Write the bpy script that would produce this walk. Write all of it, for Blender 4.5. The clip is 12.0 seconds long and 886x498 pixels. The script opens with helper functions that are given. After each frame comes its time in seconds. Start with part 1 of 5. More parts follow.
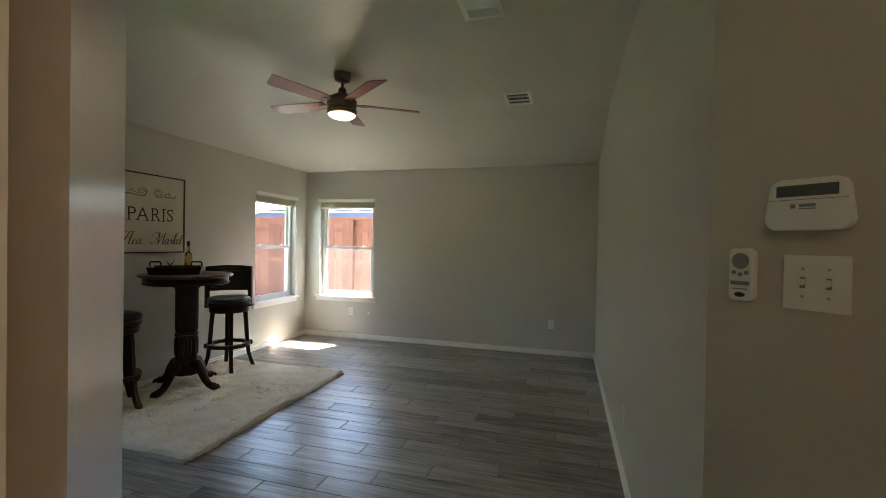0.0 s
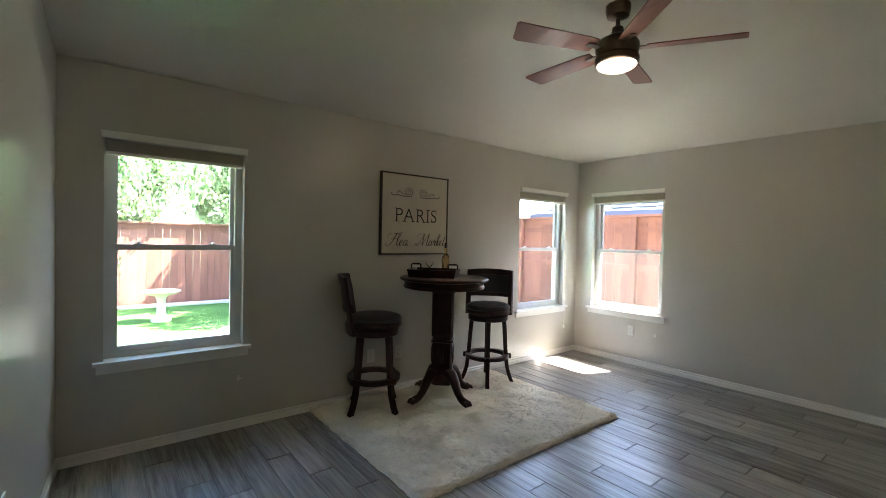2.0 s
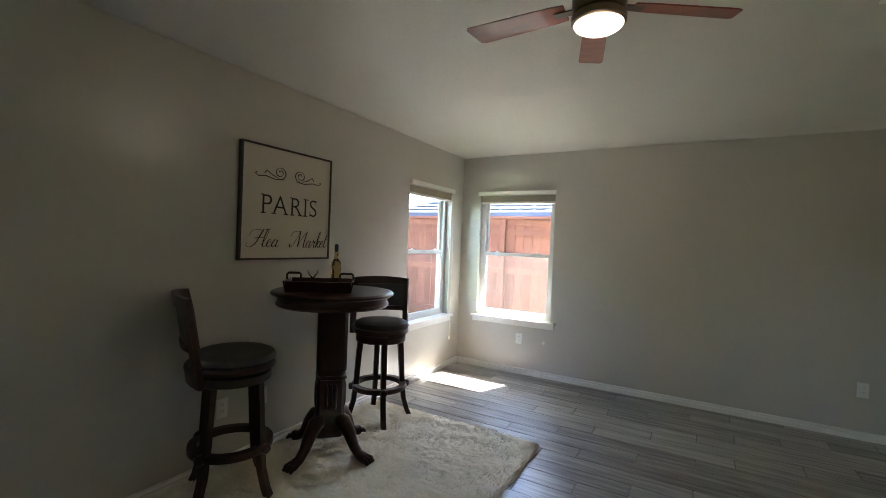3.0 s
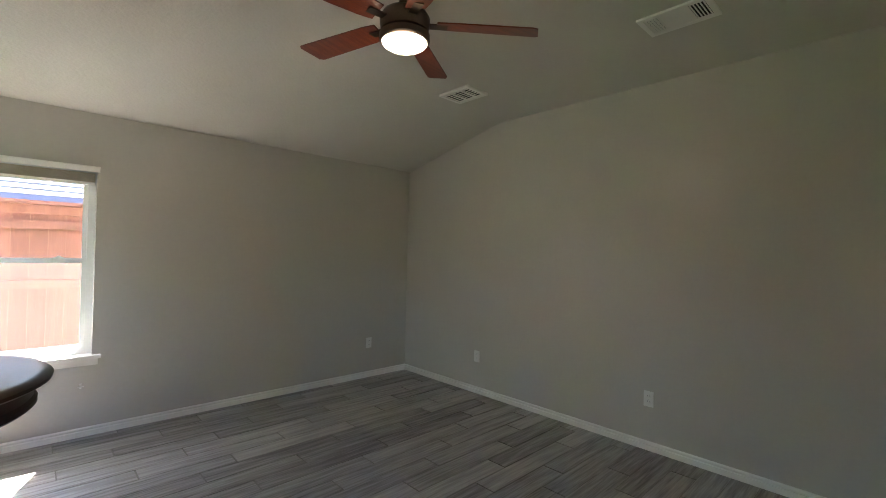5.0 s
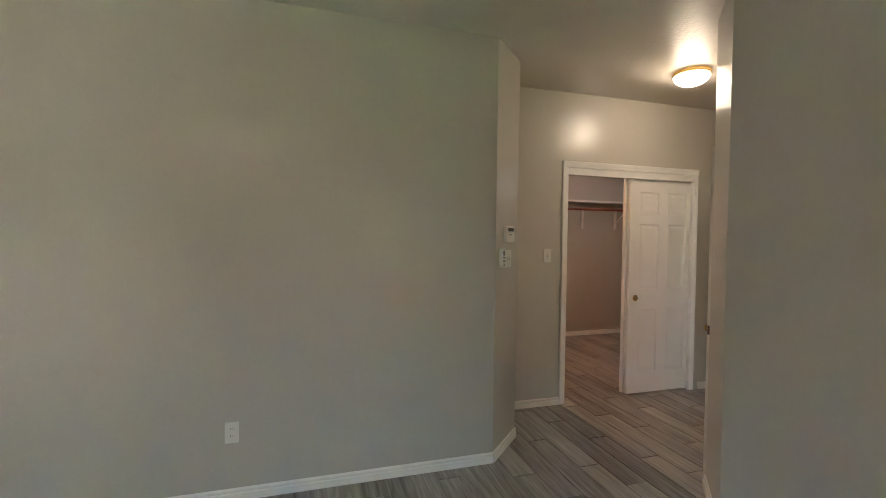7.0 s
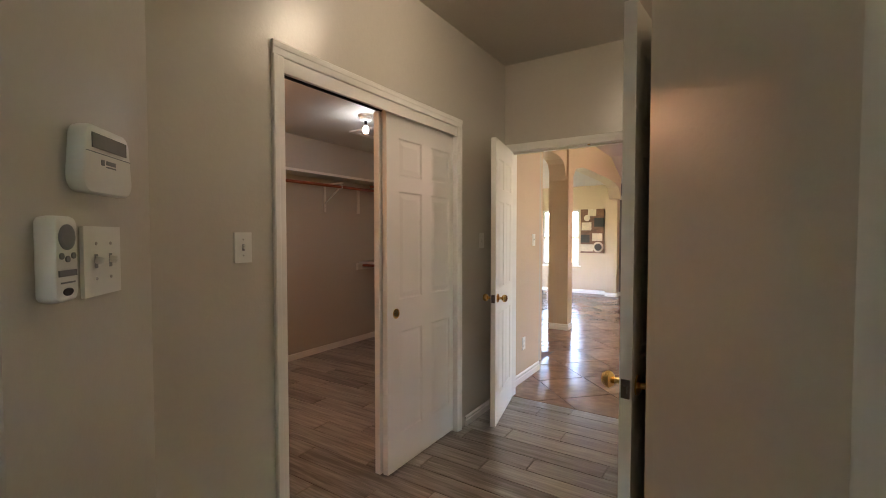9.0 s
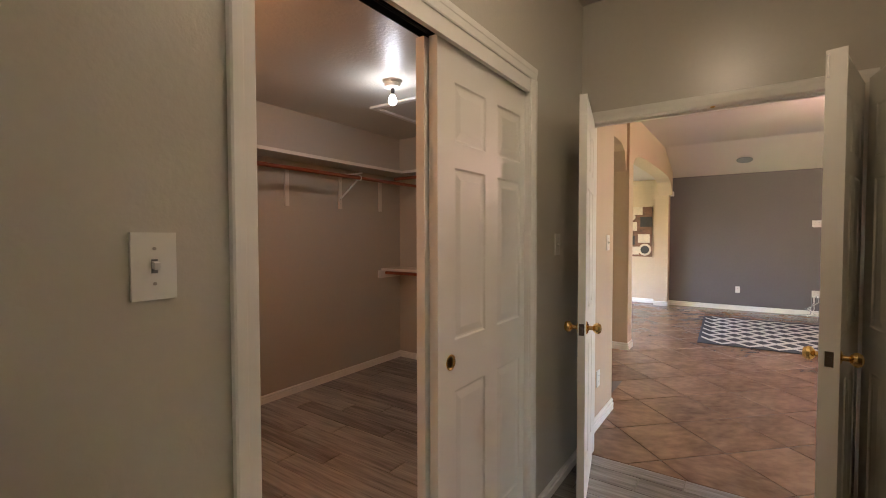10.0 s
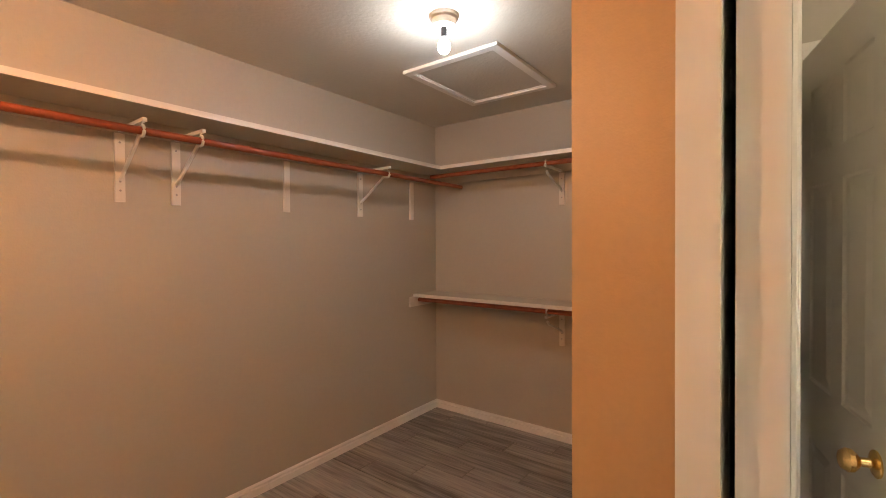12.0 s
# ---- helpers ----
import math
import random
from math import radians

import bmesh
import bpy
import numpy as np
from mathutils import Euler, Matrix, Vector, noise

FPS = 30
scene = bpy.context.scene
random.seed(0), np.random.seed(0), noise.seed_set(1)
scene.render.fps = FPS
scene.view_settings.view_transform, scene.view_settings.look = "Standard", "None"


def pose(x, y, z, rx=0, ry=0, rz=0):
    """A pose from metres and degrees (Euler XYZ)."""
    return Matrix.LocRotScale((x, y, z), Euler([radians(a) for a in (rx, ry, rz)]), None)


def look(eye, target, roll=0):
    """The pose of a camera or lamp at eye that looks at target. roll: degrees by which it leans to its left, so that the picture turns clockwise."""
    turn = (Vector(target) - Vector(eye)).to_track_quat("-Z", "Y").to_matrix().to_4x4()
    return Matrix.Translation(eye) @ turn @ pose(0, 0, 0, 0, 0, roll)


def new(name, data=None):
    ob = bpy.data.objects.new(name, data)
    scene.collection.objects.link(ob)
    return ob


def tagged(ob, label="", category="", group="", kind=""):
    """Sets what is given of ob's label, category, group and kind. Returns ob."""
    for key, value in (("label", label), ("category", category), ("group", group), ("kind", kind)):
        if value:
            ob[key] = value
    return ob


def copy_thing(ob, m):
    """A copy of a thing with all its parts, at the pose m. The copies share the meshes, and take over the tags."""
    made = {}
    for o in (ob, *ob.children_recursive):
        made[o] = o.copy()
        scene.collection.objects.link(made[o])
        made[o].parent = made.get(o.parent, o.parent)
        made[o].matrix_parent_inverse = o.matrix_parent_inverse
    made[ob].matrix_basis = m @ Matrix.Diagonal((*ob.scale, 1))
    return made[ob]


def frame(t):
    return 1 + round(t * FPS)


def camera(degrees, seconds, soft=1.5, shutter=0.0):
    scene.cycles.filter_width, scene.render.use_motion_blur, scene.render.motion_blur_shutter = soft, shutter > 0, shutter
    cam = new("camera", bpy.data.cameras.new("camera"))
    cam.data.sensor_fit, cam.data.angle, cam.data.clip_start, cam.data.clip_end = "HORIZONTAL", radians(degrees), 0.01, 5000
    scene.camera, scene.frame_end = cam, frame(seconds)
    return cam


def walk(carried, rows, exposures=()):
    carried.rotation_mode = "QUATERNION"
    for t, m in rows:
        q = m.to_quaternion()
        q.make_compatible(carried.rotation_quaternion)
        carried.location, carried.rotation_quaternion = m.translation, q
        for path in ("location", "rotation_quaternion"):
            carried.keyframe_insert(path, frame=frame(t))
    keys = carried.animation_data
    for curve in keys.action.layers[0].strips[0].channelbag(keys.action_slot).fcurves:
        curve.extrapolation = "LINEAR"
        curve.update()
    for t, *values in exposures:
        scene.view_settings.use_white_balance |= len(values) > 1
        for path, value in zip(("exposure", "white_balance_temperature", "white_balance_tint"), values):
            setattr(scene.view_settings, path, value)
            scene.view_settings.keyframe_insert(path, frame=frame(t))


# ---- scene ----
cam = camera(90.8, 12.0, soft=0.95)
PATH = [
    (0, (-0.353, 0.443, 1.391), (-0.901, 2.366, 1.366), 1.1),
    (0.5, (-0.344, 0.747, 1.394), (-1.262, 2.524, 1.354), 0.9),
    (1, (-0.328, 0.951, 1.399), (-1.619, 2.478, 1.361), 0.8),
    (1.5, (-0.481, 1.125, 1.4), (-2.001, 2.424, 1.349), 1.3),
    (2, (-0.753, 1.296, 1.398), (-2.321, 2.537, 1.353), 1.3),
    (2.5, (-1.198, 1.456, 1.395), (-2.691, 2.786, 1.343), 1.8),
    (3, (-1.698, 1.572, 1.404), (-2.701, 3.301, 1.376), 2.3),
    (3.2, (-1.921, 1.631, 1.413), (-2.674, 3.484, 1.393), 2.4),
    (4.8, (-3.29, 1.916, 1.43), (-2.088, 3.515, 1.456), 1.4),
    (5, (-3.383, 1.982, 1.42), (-2.004, 3.43, 1.442), 1.4),
    (5.5, (-3.469, 2.353, 1.408), (-1.796, 3.45, 1.403), 1.0),
    (6, (-3.356, 2.66, 1.412), (-1.466, 3.315, 1.4), 0.8),
    (6.5, (-3.034, 2.795, 1.433), (-1.037, 2.888, 1.406), 0.6),
    (7, (-2.599, 2.855, 1.46), (-0.684, 2.281, 1.408), 0.7),
    (7.5, (-2.107, 2.805, 1.401), (-0.521, 1.587, 1.358), 0.7),
    (7.7, (-1.925, 2.718, 1.403), (-0.493, 1.322, 1.351), 0.5),
    (9.3, (-0.519, 1.674, 1.364), (0.56, -0.008, 1.295), 0.0),
    (9.5, (-0.371, 1.543, 1.364), (0.743, -0.116, 1.299), -0.1),
    (10, (-0.061, 1.228, 1.368), (1.082, -0.412, 1.305), -0.1),
    (10.5, (0.247, 0.916, 1.38), (1.41, -0.711, 1.333), -0.2),
    (11, (0.54, 0.728, 1.408), (1.712, -0.892, 1.368), -0.2),
    (11.5, (0.699, 0.584, 1.427), (1.882, -1.028, 1.397), -0.3),
    (12, (0.809, 0.485, 1.426), (2.009, -1.115, 1.401), -0.3),
]
EXPOSURES = [(0.0, 4.55, 6500, 9), (0.5, 4.75, 6450, 11), (1.0, 4.95, 6450, 11), (1.5, 4.8, 6300, 10), (2.0, 4.72, 6200, 10.8), (2.5, 4.45, 6100, 11), (3.0, 4.55, 6050, 11), (5.0, 4.7, 6250, 15),
             (5.5, 4.98, 6300, 15.5), (5.8, 5.15, 6300, 15.5), (6.5, 5.5, 6200, 15.5), (7.0, 5.5, 6225, 16.2), (7.5, 5.6, 6250, 17), (9.3, 5.25, 6500, 17), (10.5, 5.25, 6650, 18), (11.2, 5.78, 6700, 17),
             (11.5, 6.0, 6750, 16), (12.0, 6.24, 6700, 14)]
walk(cam, [(t, look(eye, target, roll)) for t, eye, target, roll in PATH], EXPOSURES)

# ---- world and sun ----
SUN_EL, SUN_TRAVEL = radians(52), Vector((-0.36, -0.93, 0)).normalized()
world = bpy.data.worlds.new("sky")
scene.world = world
world.use_nodes = True
wn = world.node_tree.nodes
sky = wn.new("ShaderNodeTexSky")
sky.sky_type = 'NISHITA'
sky.sun_disc = False
sky.sun_elevation = SUN_EL
sky.sun_rotation = math.atan2(-SUN_TRAVEL.x, -SUN_TRAVEL.y)
wn["Background"].inputs["Strength"].default_value = 0.15
world.node_tree.links.new(sky.outputs[0], wn["Background"].inputs["Color"])


def lamp(name, kind, energy, color, at, size=0.05, target=None):
    data = bpy.data.lights.new(name, kind)
    data.energy, data.color = energy, color
    if kind == 'SUN':
        data.angle = size
    elif kind == 'AREA':
        data.size = size
    else:
        data.shadow_soft_size = size
    ob = new(name, data)
    ob.matrix_world = look(at, target) if target else pose(*at)
    return ob


down = SUN_TRAVEL * math.cos(SUN_EL) + Vector((0, 0, -math.sin(SUN_EL)))
lamp("sun", 'SUN', 5.0, (1.0, 0.95, 0.86), (0, 0, 20), radians(0.5), tuple(Vector((0, 0, 20)) + down))
lamp("fan_bulb_light", 'POINT', 0.17, (1.0, 0.80, 0.55), (-2.12, 3.605, 2.36), 0.12)
lamp("hall_bulb_light", 'POINT', 0.23, (1.0, 0.80, 0.55), (0.072, 0.10, 2.56), 0.12)
lamp("closet_bulb_light", 'POINT', 0.080, (0.72, 0.87, 1.0), (1.975, -1.085, 2.285), 0.025)
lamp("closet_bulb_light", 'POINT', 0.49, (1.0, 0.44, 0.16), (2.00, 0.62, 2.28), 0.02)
lamp("living_fan_light", 'POINT', 2.6, (1.0, 0.66, 0.54), (-1.55, -4.60, 2.30), 0.08)


# ---- materials ----
def mat(name, color, rough=0.6, var=0.12, scale=3.0, fine=60.0, bump=0.0, bump_scale=90.0, metal=0.0, coat=0.0,
        color2=None, stretch=None, per_object=0.0, spec=0.5, dist=0.004, gloss_var=0.02):
    m = bpy.data.materials.new(name)
    m.use_nodes = True
    n, l = m.node_tree.nodes, m.node_tree.links
    b = n["Principled BSDF"]
    b.inputs["Roughness"].default_value = rough
    b.inputs["Metallic"].default_value = metal
    b.inputs["Coat Weight"].default_value = coat
    b.inputs["Specular IOR Level"].default_value = spec
    tc = n.new("ShaderNodeTexCoord")
    mp = n.new("ShaderNodeMapping")
    l.new(tc.outputs["Object"], mp.inputs["Vector"])
    if stretch:
        mp.inputs["Scale"].default_value = stretch
    vec = mp.outputs["Vector"]
    if per_object:
        info = n.new("ShaderNodeObjectInfo")
        mul = n.new("ShaderNodeVectorMath")
        mul.operation = 'SCALE'
        mul.inputs[0].default_value = (37.0, 23.0, 11.0)
        l.new(info.outputs["Random"], mul.inputs["Scale"])
        add = n.new("ShaderNodeVectorMath")
        add.operation = 'ADD'
        l.new(vec, add.inputs[0])
        l.new(mul.outputs[0], add.inputs[1])
        vec = add.outputs[0]
    big = n.new("ShaderNodeTexNoise")
    big.inputs["Scale"].default_value, big.inputs["Detail"].default_value = scale, 4
    small = n.new("ShaderNodeTexNoise")
    small.inputs["Scale"].default_value, small.inputs["Detail"].default_value = fine, 6
    l.new(vec, big.inputs["Vector"])
    l.new(vec, small.inputs["Vector"])
    mixf = n.new("ShaderNodeMix")
    mixf.inputs[0].default_value = 0.45
    l.new(big.outputs["Fac"], mixf.inputs[2])
    l.new(small.outputs["Fac"], mixf.inputs[3])
    fac = mixf.outputs[0]
    if per_object:
        sh = n.new("ShaderNodeMath")
        sh.operation = 'MULTIPLY_ADD'
        l.new(info.outputs["Random"], sh.inputs[0])
        sh.inputs[1].default_value = per_object
        sub = n.new("ShaderNodeMath")
        sub.operation = 'SUBTRACT'
        l.new(fac, sub.inputs[0])
        sub.inputs[1].default_value = per_object / 2
        l.new(sub.outputs[0], sh.inputs[2])
        fac = sh.outputs[0]
    ramp = n.new("ShaderNodeValToRGB")
    c = Vector(color)
    lo, hi = (Vector(color2), c) if color2 else (c * (1 - var), c * (1 + var))
    ramp.color_ramp.elements[0].position, ramp.color_ramp.elements[1].position = 0.32, 0.68
    ramp.color_ramp.elements[0].color = (*lo, 1)
    ramp.color_ramp.elements[1].color = (*[min(1, v) for v in hi], 1)
    l.new(fac, ramp.inputs["Fac"])
    l.new(ramp.outputs["Color"], b.inputs["Base Color"])
    rr = n.new("ShaderNodeMapRange")
    rr.inputs["To Min"].default_value, rr.inputs["To Max"].default_value = max(0, rough - gloss_var), min(1, rough + gloss_var)
    l.new(small.outputs["Fac"], rr.inputs["Value"])
    l.new(rr.outputs[0], b.inputs["Roughness"])
    if bump:
        bn = n.new("ShaderNodeTexNoise")
        bn.inputs["Scale"].default_value, bn.inputs["Detail"].default_value = bump_scale, 3
        l.new(vec, bn.inputs["Vector"])
        bp = n.new("ShaderNodeBump")
        bp.inputs["Strength"].default_value, bp.inputs["Distance"].default_value = bump, dist
        l.new(bn.outputs["Fac"], bp.inputs["Height"])
        l.new(bp.outputs["Normal"], b.inputs["Normal"])
    return m


def glow(name, color, strength):
    m = bpy.data.materials.new(name)
    m.use_nodes = True
    b = m.node_tree.nodes["Principled BSDF"]
    b.inputs["Base Color"].default_value = (0.9, 0.88, 0.82, 1)
    b.inputs["Roughness"].default_value = 0.3
    b.inputs["Emission Color"].default_value = (*color, 1)
    b.inputs["Emission Strength"].default_value = strength
    return m


def glass_mat(name, tint=(1, 1, 1), rough=0.0, ior=1.45):
    m = bpy.data.materials.new(name)
    m.use_nodes = True
    b = m.node_tree.nodes["Principled BSDF"]
    b.inputs["Base Color"].default_value = (*tint, 1)
    b.inputs["Roughness"].default_value = rough
    b.inputs["Transmission Weight"].default_value = 1.0
    b.inputs["IOR"].default_value = ior
    return m


WALL = mat("greige_wall_paint", (0.54, 0.505, 0.435), 0.30, 0.03, 1.5, 40, bump=0.2, bump_scale=95, dist=0.003, spec=0.9)
CEIL = mat("greige_ceiling_paint", (0.605, 0.565, 0.485), 0.36, 0.03, 1.5, 40, bump=0.5, bump_scale=52, dist=0.006)
# The warm bulb's orange light on the return wall is put into this colour.
RETURN = mat("return_paint_bulb_warmth", (0.62, 0.435, 0.24), 0.4, 0.04, 1.5, 40, bump=0.4, bump_scale=110, dist=0.003)
CLOSET_WALL = mat("closet_wall_paint", (0.51, 0.465, 0.38), 0.45, 0.03, 1.5, 40, bump=0.35, bump_scale=130, dist=0.003)
SHELF_EDGE = mat("beige_satin_shelf_paint", (0.77, 0.73, 0.65), 0.36, 0.04, 2, 20, bump=0.1, bump_scale=60)
TAN = mat("tan_wall_paint", (0.58, 0.45, 0.31), 0.5, 0.04, 1.2, 40, bump=0.35, bump_scale=120, dist=0.003)
LIVCEIL = mat("white_ceiling_paint", (0.66, 0.585, 0.545), 0.7, 0.03, 1.2, 40, bump=0.5, bump_scale=70, dist=0.004)
GREY = mat("slate_wall_paint", (0.15, 0.136, 0.136), 0.5, 0.05, 1.2, 40, bump=0.3, bump_scale=120, dist=0.003)
TRIM = mat("cream_trim_paint", (0.84, 0.82, 0.765), 0.34, 0.03, 2, 8, gloss_var=0.01)
WHITE = mat("white_gloss_paint", (0.84, 0.815, 0.75), 0.40, 0.015, 2, 8, gloss_var=0.0)
VINYL = mat("white_vinyl", (0.70, 0.70, 0.67), 0.4, 0.04, 3, 60)
SLAT = mat("tan_blind_slat", (0.42, 0.37, 0.26), 0.5, 0.08, 4, 40)
PLASTIC = mat("white_plastic", (0.80, 0.79, 0.74), 0.35, 0.02, 8, 90)
GREYPL = mat("grey_plastic", (0.22, 0.23, 0.24), 0.4, 0.08, 20, 90)
DARKPL = mat("dark_plastic", (0.03, 0.03, 0.035), 0.35, 0.2, 20, 90)
LCD = mat("lcd_screen", (0.10, 0.12, 0.11), 0.15, 0.08, 10, 90)
PLANK = mat("grey_wood_tile", (0.46, 0.43, 0.395), 0.32, 0.1, 2.4, 7.0, bump=0.12, bump_scale=30, color2=(0.115, 0.10, 0.086),
            stretch=(0.75, 13.0, 1.0), per_object=0.20, dist=0.002, gloss_var=0.03, spec=0.7)
GROUT = mat("grey_grout", (0.25, 0.235, 0.21), 0.8, 0.15, 6, 120, bump=0.2)
TILE = mat("brown_slate_tile", (0.37, 0.225, 0.145), 0.22, 0.2, 3.4, 14.0, bump=0.18, bump_scale=10, color2=(0.16, 0.095, 0.065),
           per_object=0.14, stretch=(1.0, 1.7, 1.0), dist=0.004)
TGROUT = mat("brown_grout", (0.12, 0.085, 0.065), 0.8, 0.15, 6, 120)
ESPRESSO = mat("espresso_wood", (0.042, 0.012, 0.007), 0.32, 0.3, 4, 30, bump=0.05, bump_scale=40, coat=0.05, spec=0.38, color2=(0.009, 0.004, 0.003), stretch=(4, 4, 0.8))
LEATHER = mat("black_leather", (0.016, 0.016, 0.018), 0.38, 0.25, 8, 120, bump=0.25, bump_scale=160)
CHERRY = mat("cherry_blade", (0.25, 0.058, 0.022), 0.35, 0.25, 5, 40, color2=(0.12, 0.026, 0.012), stretch=(1, 8, 1), coat=0.2)
BRONZE = mat("brushed_bronze", (0.17, 0.13, 0.105), 0.3, 0.12, 12, 150, metal=1.0)
BRASS = mat("polished_brass", (0.83, 0.57, 0.22), 0.24, 0.08, 10, 100, metal=1.0)
STEEL = mat("dull_steel", (0.45, 0.43, 0.40), 0.35, 0.1, 20, 150, metal=1.0)
RODW = mat("stained_rod", (0.34, 0.085, 0.030), 0.3, 0.25, 5, 30, color2=(0.17, 0.036, 0.015), stretch=(5, 0.8, 5), coat=0.3)
SIGN = mat("cream_canvas", (0.60, 0.54, 0.42), 0.75, 0.06, 4, 120, bump=0.15, bump_scale=400)
INK = mat("black_ink", (0.022, 0.019, 0.016), 0.7, 0.2, 30, 200)
FRAME = mat("dark_frame", (0.035, 0.024, 0.018), 0.4, 0.2, 10, 60)
FUR = mat("cream_fur", (0.82, 0.75, 0.62), 0.9, 0.12, 5, 70, bump=0.5, bump_scale=60, dist=0.01, spec=0.1)
CEDAR = mat("cedar_board", (0.30, 0.118, 0.082), 0.75, 0.2, 2.5, 12, bump=0.2, bump_scale=30, color2=(0.20, 0.078, 0.052), stretch=(6, 6, 0.8), per_object=0.3)
GRASS = mat("lawn_grass", (0.11, 0.20, 0.06), 0.8, 0.25, 1.2, 40, bump=0.6, bump_scale=120, color2=(0.05, 0.13, 0.025), dist=0.02, spec=0.1)
EARTH = mat("dry_ground", (0.16, 0.17, 0.075), 0.9, 0.2, 0.5, 8, bump=0.3, bump_scale=20)
CONC = mat("concrete", (0.42, 0.40, 0.37), 0.8, 0.1, 2, 40, bump=0.2, bump_scale=60)
STONE = mat("cast_stone", (0.55, 0.50, 0.43), 0.75, 0.1, 6, 60, bump=0.25, bump_scale=50)
BLUE = mat("blue_glaze", (0.03, 0.28, 0.52), 0.2, 0.15, 5, 40, coat=0.5)
LEAF = mat("leaf_green", (0.13, 0.24, 0.065), 0.5, 0.3, 1.5, 8, color2=(0.05, 0.125, 0.022))
leaf_n, leaf_l = LEAF.node_tree.nodes, LEAF.node_tree.links
through_leaf, leaf_mix = leaf_n.new("ShaderNodeBsdfTranslucent"), leaf_n.new("ShaderNodeMixShader")
through_leaf.inputs["Color"].default_value = (0.54, 0.62, 0.45, 1)
leaf_mix.inputs[0].default_value = 0.5
leaf_l.new(leaf_n["Principled BSDF"].outputs[0], leaf_mix.inputs[1])
leaf_l.new(through_leaf.outputs[0], leaf_mix.inputs[2])
leaf_l.new(leaf_mix.outputs[0], leaf_n["Material Output"].inputs["Surface"])
BARK = mat("bark", (0.10, 0.075, 0.055), 0.9, 0.25, 6, 30, bump=0.5, bump_scale=20, stretch=(3, 3, 0.7))
SHINGLE = mat("grey_shingle", (0.10, 0.10, 0.105), 0.85, 0.25, 3, 40, bump=0.3, bump_scale=80, per_object=0.4)
BRICK = mat("house_brick", (0.36, 0.20, 0.14), 0.8, 0.2, 4, 30, bump=0.3)
GUTTER = mat("blue_grey_fascia", (0.09, 0.12, 0.20), 0.5, 0.1, 3, 40)
DARK = mat("duct_shade_black", (0.02, 0.02, 0.02), 0.9, 0.1, 5, 50)
AMBER = glass_mat("amber_glass", (0.85, 0.62, 0.28), 0.02)
CLEAR = glass_mat("clear_glass")
# The pane's grey tint darkens the bright view outside; direct sun passes undimmed.
PANE = glass_mat("view_dimming_glass", (0.65, 0.67, 0.655), 0.0, 1.02)
SCREEN = bpy.data.materials.new("insect_screen")
SCREEN.use_nodes = True
sn, sl = SCREEN.node_tree.nodes, SCREEN.node_tree.links
clear, fibre, blend = sn.new("ShaderNodeBsdfTransparent"), sn.new("ShaderNodeBsdfTranslucent"), sn.new("ShaderNodeMixShader")
fibre.inputs["Color"].default_value = (0.30, 0.27, 0.26, 1)
blend.inputs[0].default_value = 0.04
sl.new(clear.outputs[0], blend.inputs[1])
sl.new(fibre.outputs[0], blend.inputs[2])
sl.new(blend.outputs[0], sn["Material Output"].inputs["Surface"])
FANGLASS = glow("fan_glass", (1.0, 0.86, 0.62), 0.35)
HALLGLASS = glow("hall_glass", (1.0, 0.90, 0.70), 0.28)
BULB = glow("bulb_glass", (1.0, 0.97, 0.94), 1.0)
RUGDARK = mat("charcoal_rug", (0.045, 0.045, 0.052), 0.95, 0.2, 10, 150, bump=0.4, bump_scale=200)
RUGLIGHT = mat("ivory_rug", (0.62, 0.59, 0.53), 0.95, 0.1, 10, 150, bump=0.4, bump_scale=200)
ART_BROWN = mat("art_brown", (0.16, 0.075, 0.04), 0.6, 0.5, 8, 40)
ART_CREAM = mat("art_cream", (0.62, 0.52, 0.40), 0.6, 0.2, 8, 40)
ART_BLACK = mat("art_black", (0.03, 0.025, 0.022), 0.6, 0.3, 8, 40)


# ---- mesh helpers ----
def box(bm, x0, x1, y0, y1, z0, z1, m=None):
    c = [bm.verts.new(p) for p in ((x0, y0, z0), (x1, y0, z0), (x1, y1, z0), (x0, y1, z0), (x0, y0, z1), (x1, y0, z1), (x1, y1, z1), (x0, y1, z1))]
    if m is not None:
        for v in c:
            v.co = m @ v.co
    for f in ((3, 2, 1, 0), (4, 5, 6, 7), (0, 1, 5, 4), (1, 2, 6, 5), (2, 3, 7, 6), (3, 0, 4, 7)):
        bm.faces.new([c[i] for i in f])
    return c


def prism(bm, pts, z0, z1):
    """A prism over a polygon given anticlockwise."""
    lo = [bm.verts.new((x, y, z0)) for x, y in pts]
    hi = [bm.verts.new((x, y, z1)) for x, y in pts]
    bm.faces.new(lo[::-1])
    bm.faces.new(hi)
    k = len(pts)
    for i in range(k):
        bm.faces.new((lo[i], lo[(i + 1) % k], hi[(i + 1) % k], hi[i]))


def lathe(bm, prof, seg=24, m=None, cap=True):
    """A turned body about z; prof: radius and height, from the bottom up."""
    rings = []
    for r, z in prof:
        ring = []
        for i in range(seg):
            a = 2 * math.pi * i / seg
            p = Vector((r * math.cos(a), r * math.sin(a), z))
            ring.append(bm.verts.new(m @ p if m is not None else p))
        rings.append(ring)
    for a, b in zip(rings, rings[1:]):
        for i in range(seg):
            bm.faces.new((a[i], a[(i + 1) % seg], b[(i + 1) % seg], b[i]))
    if cap:
        bm.faces.new(rings[0][::-1])
        bm.faces.new(rings[-1])


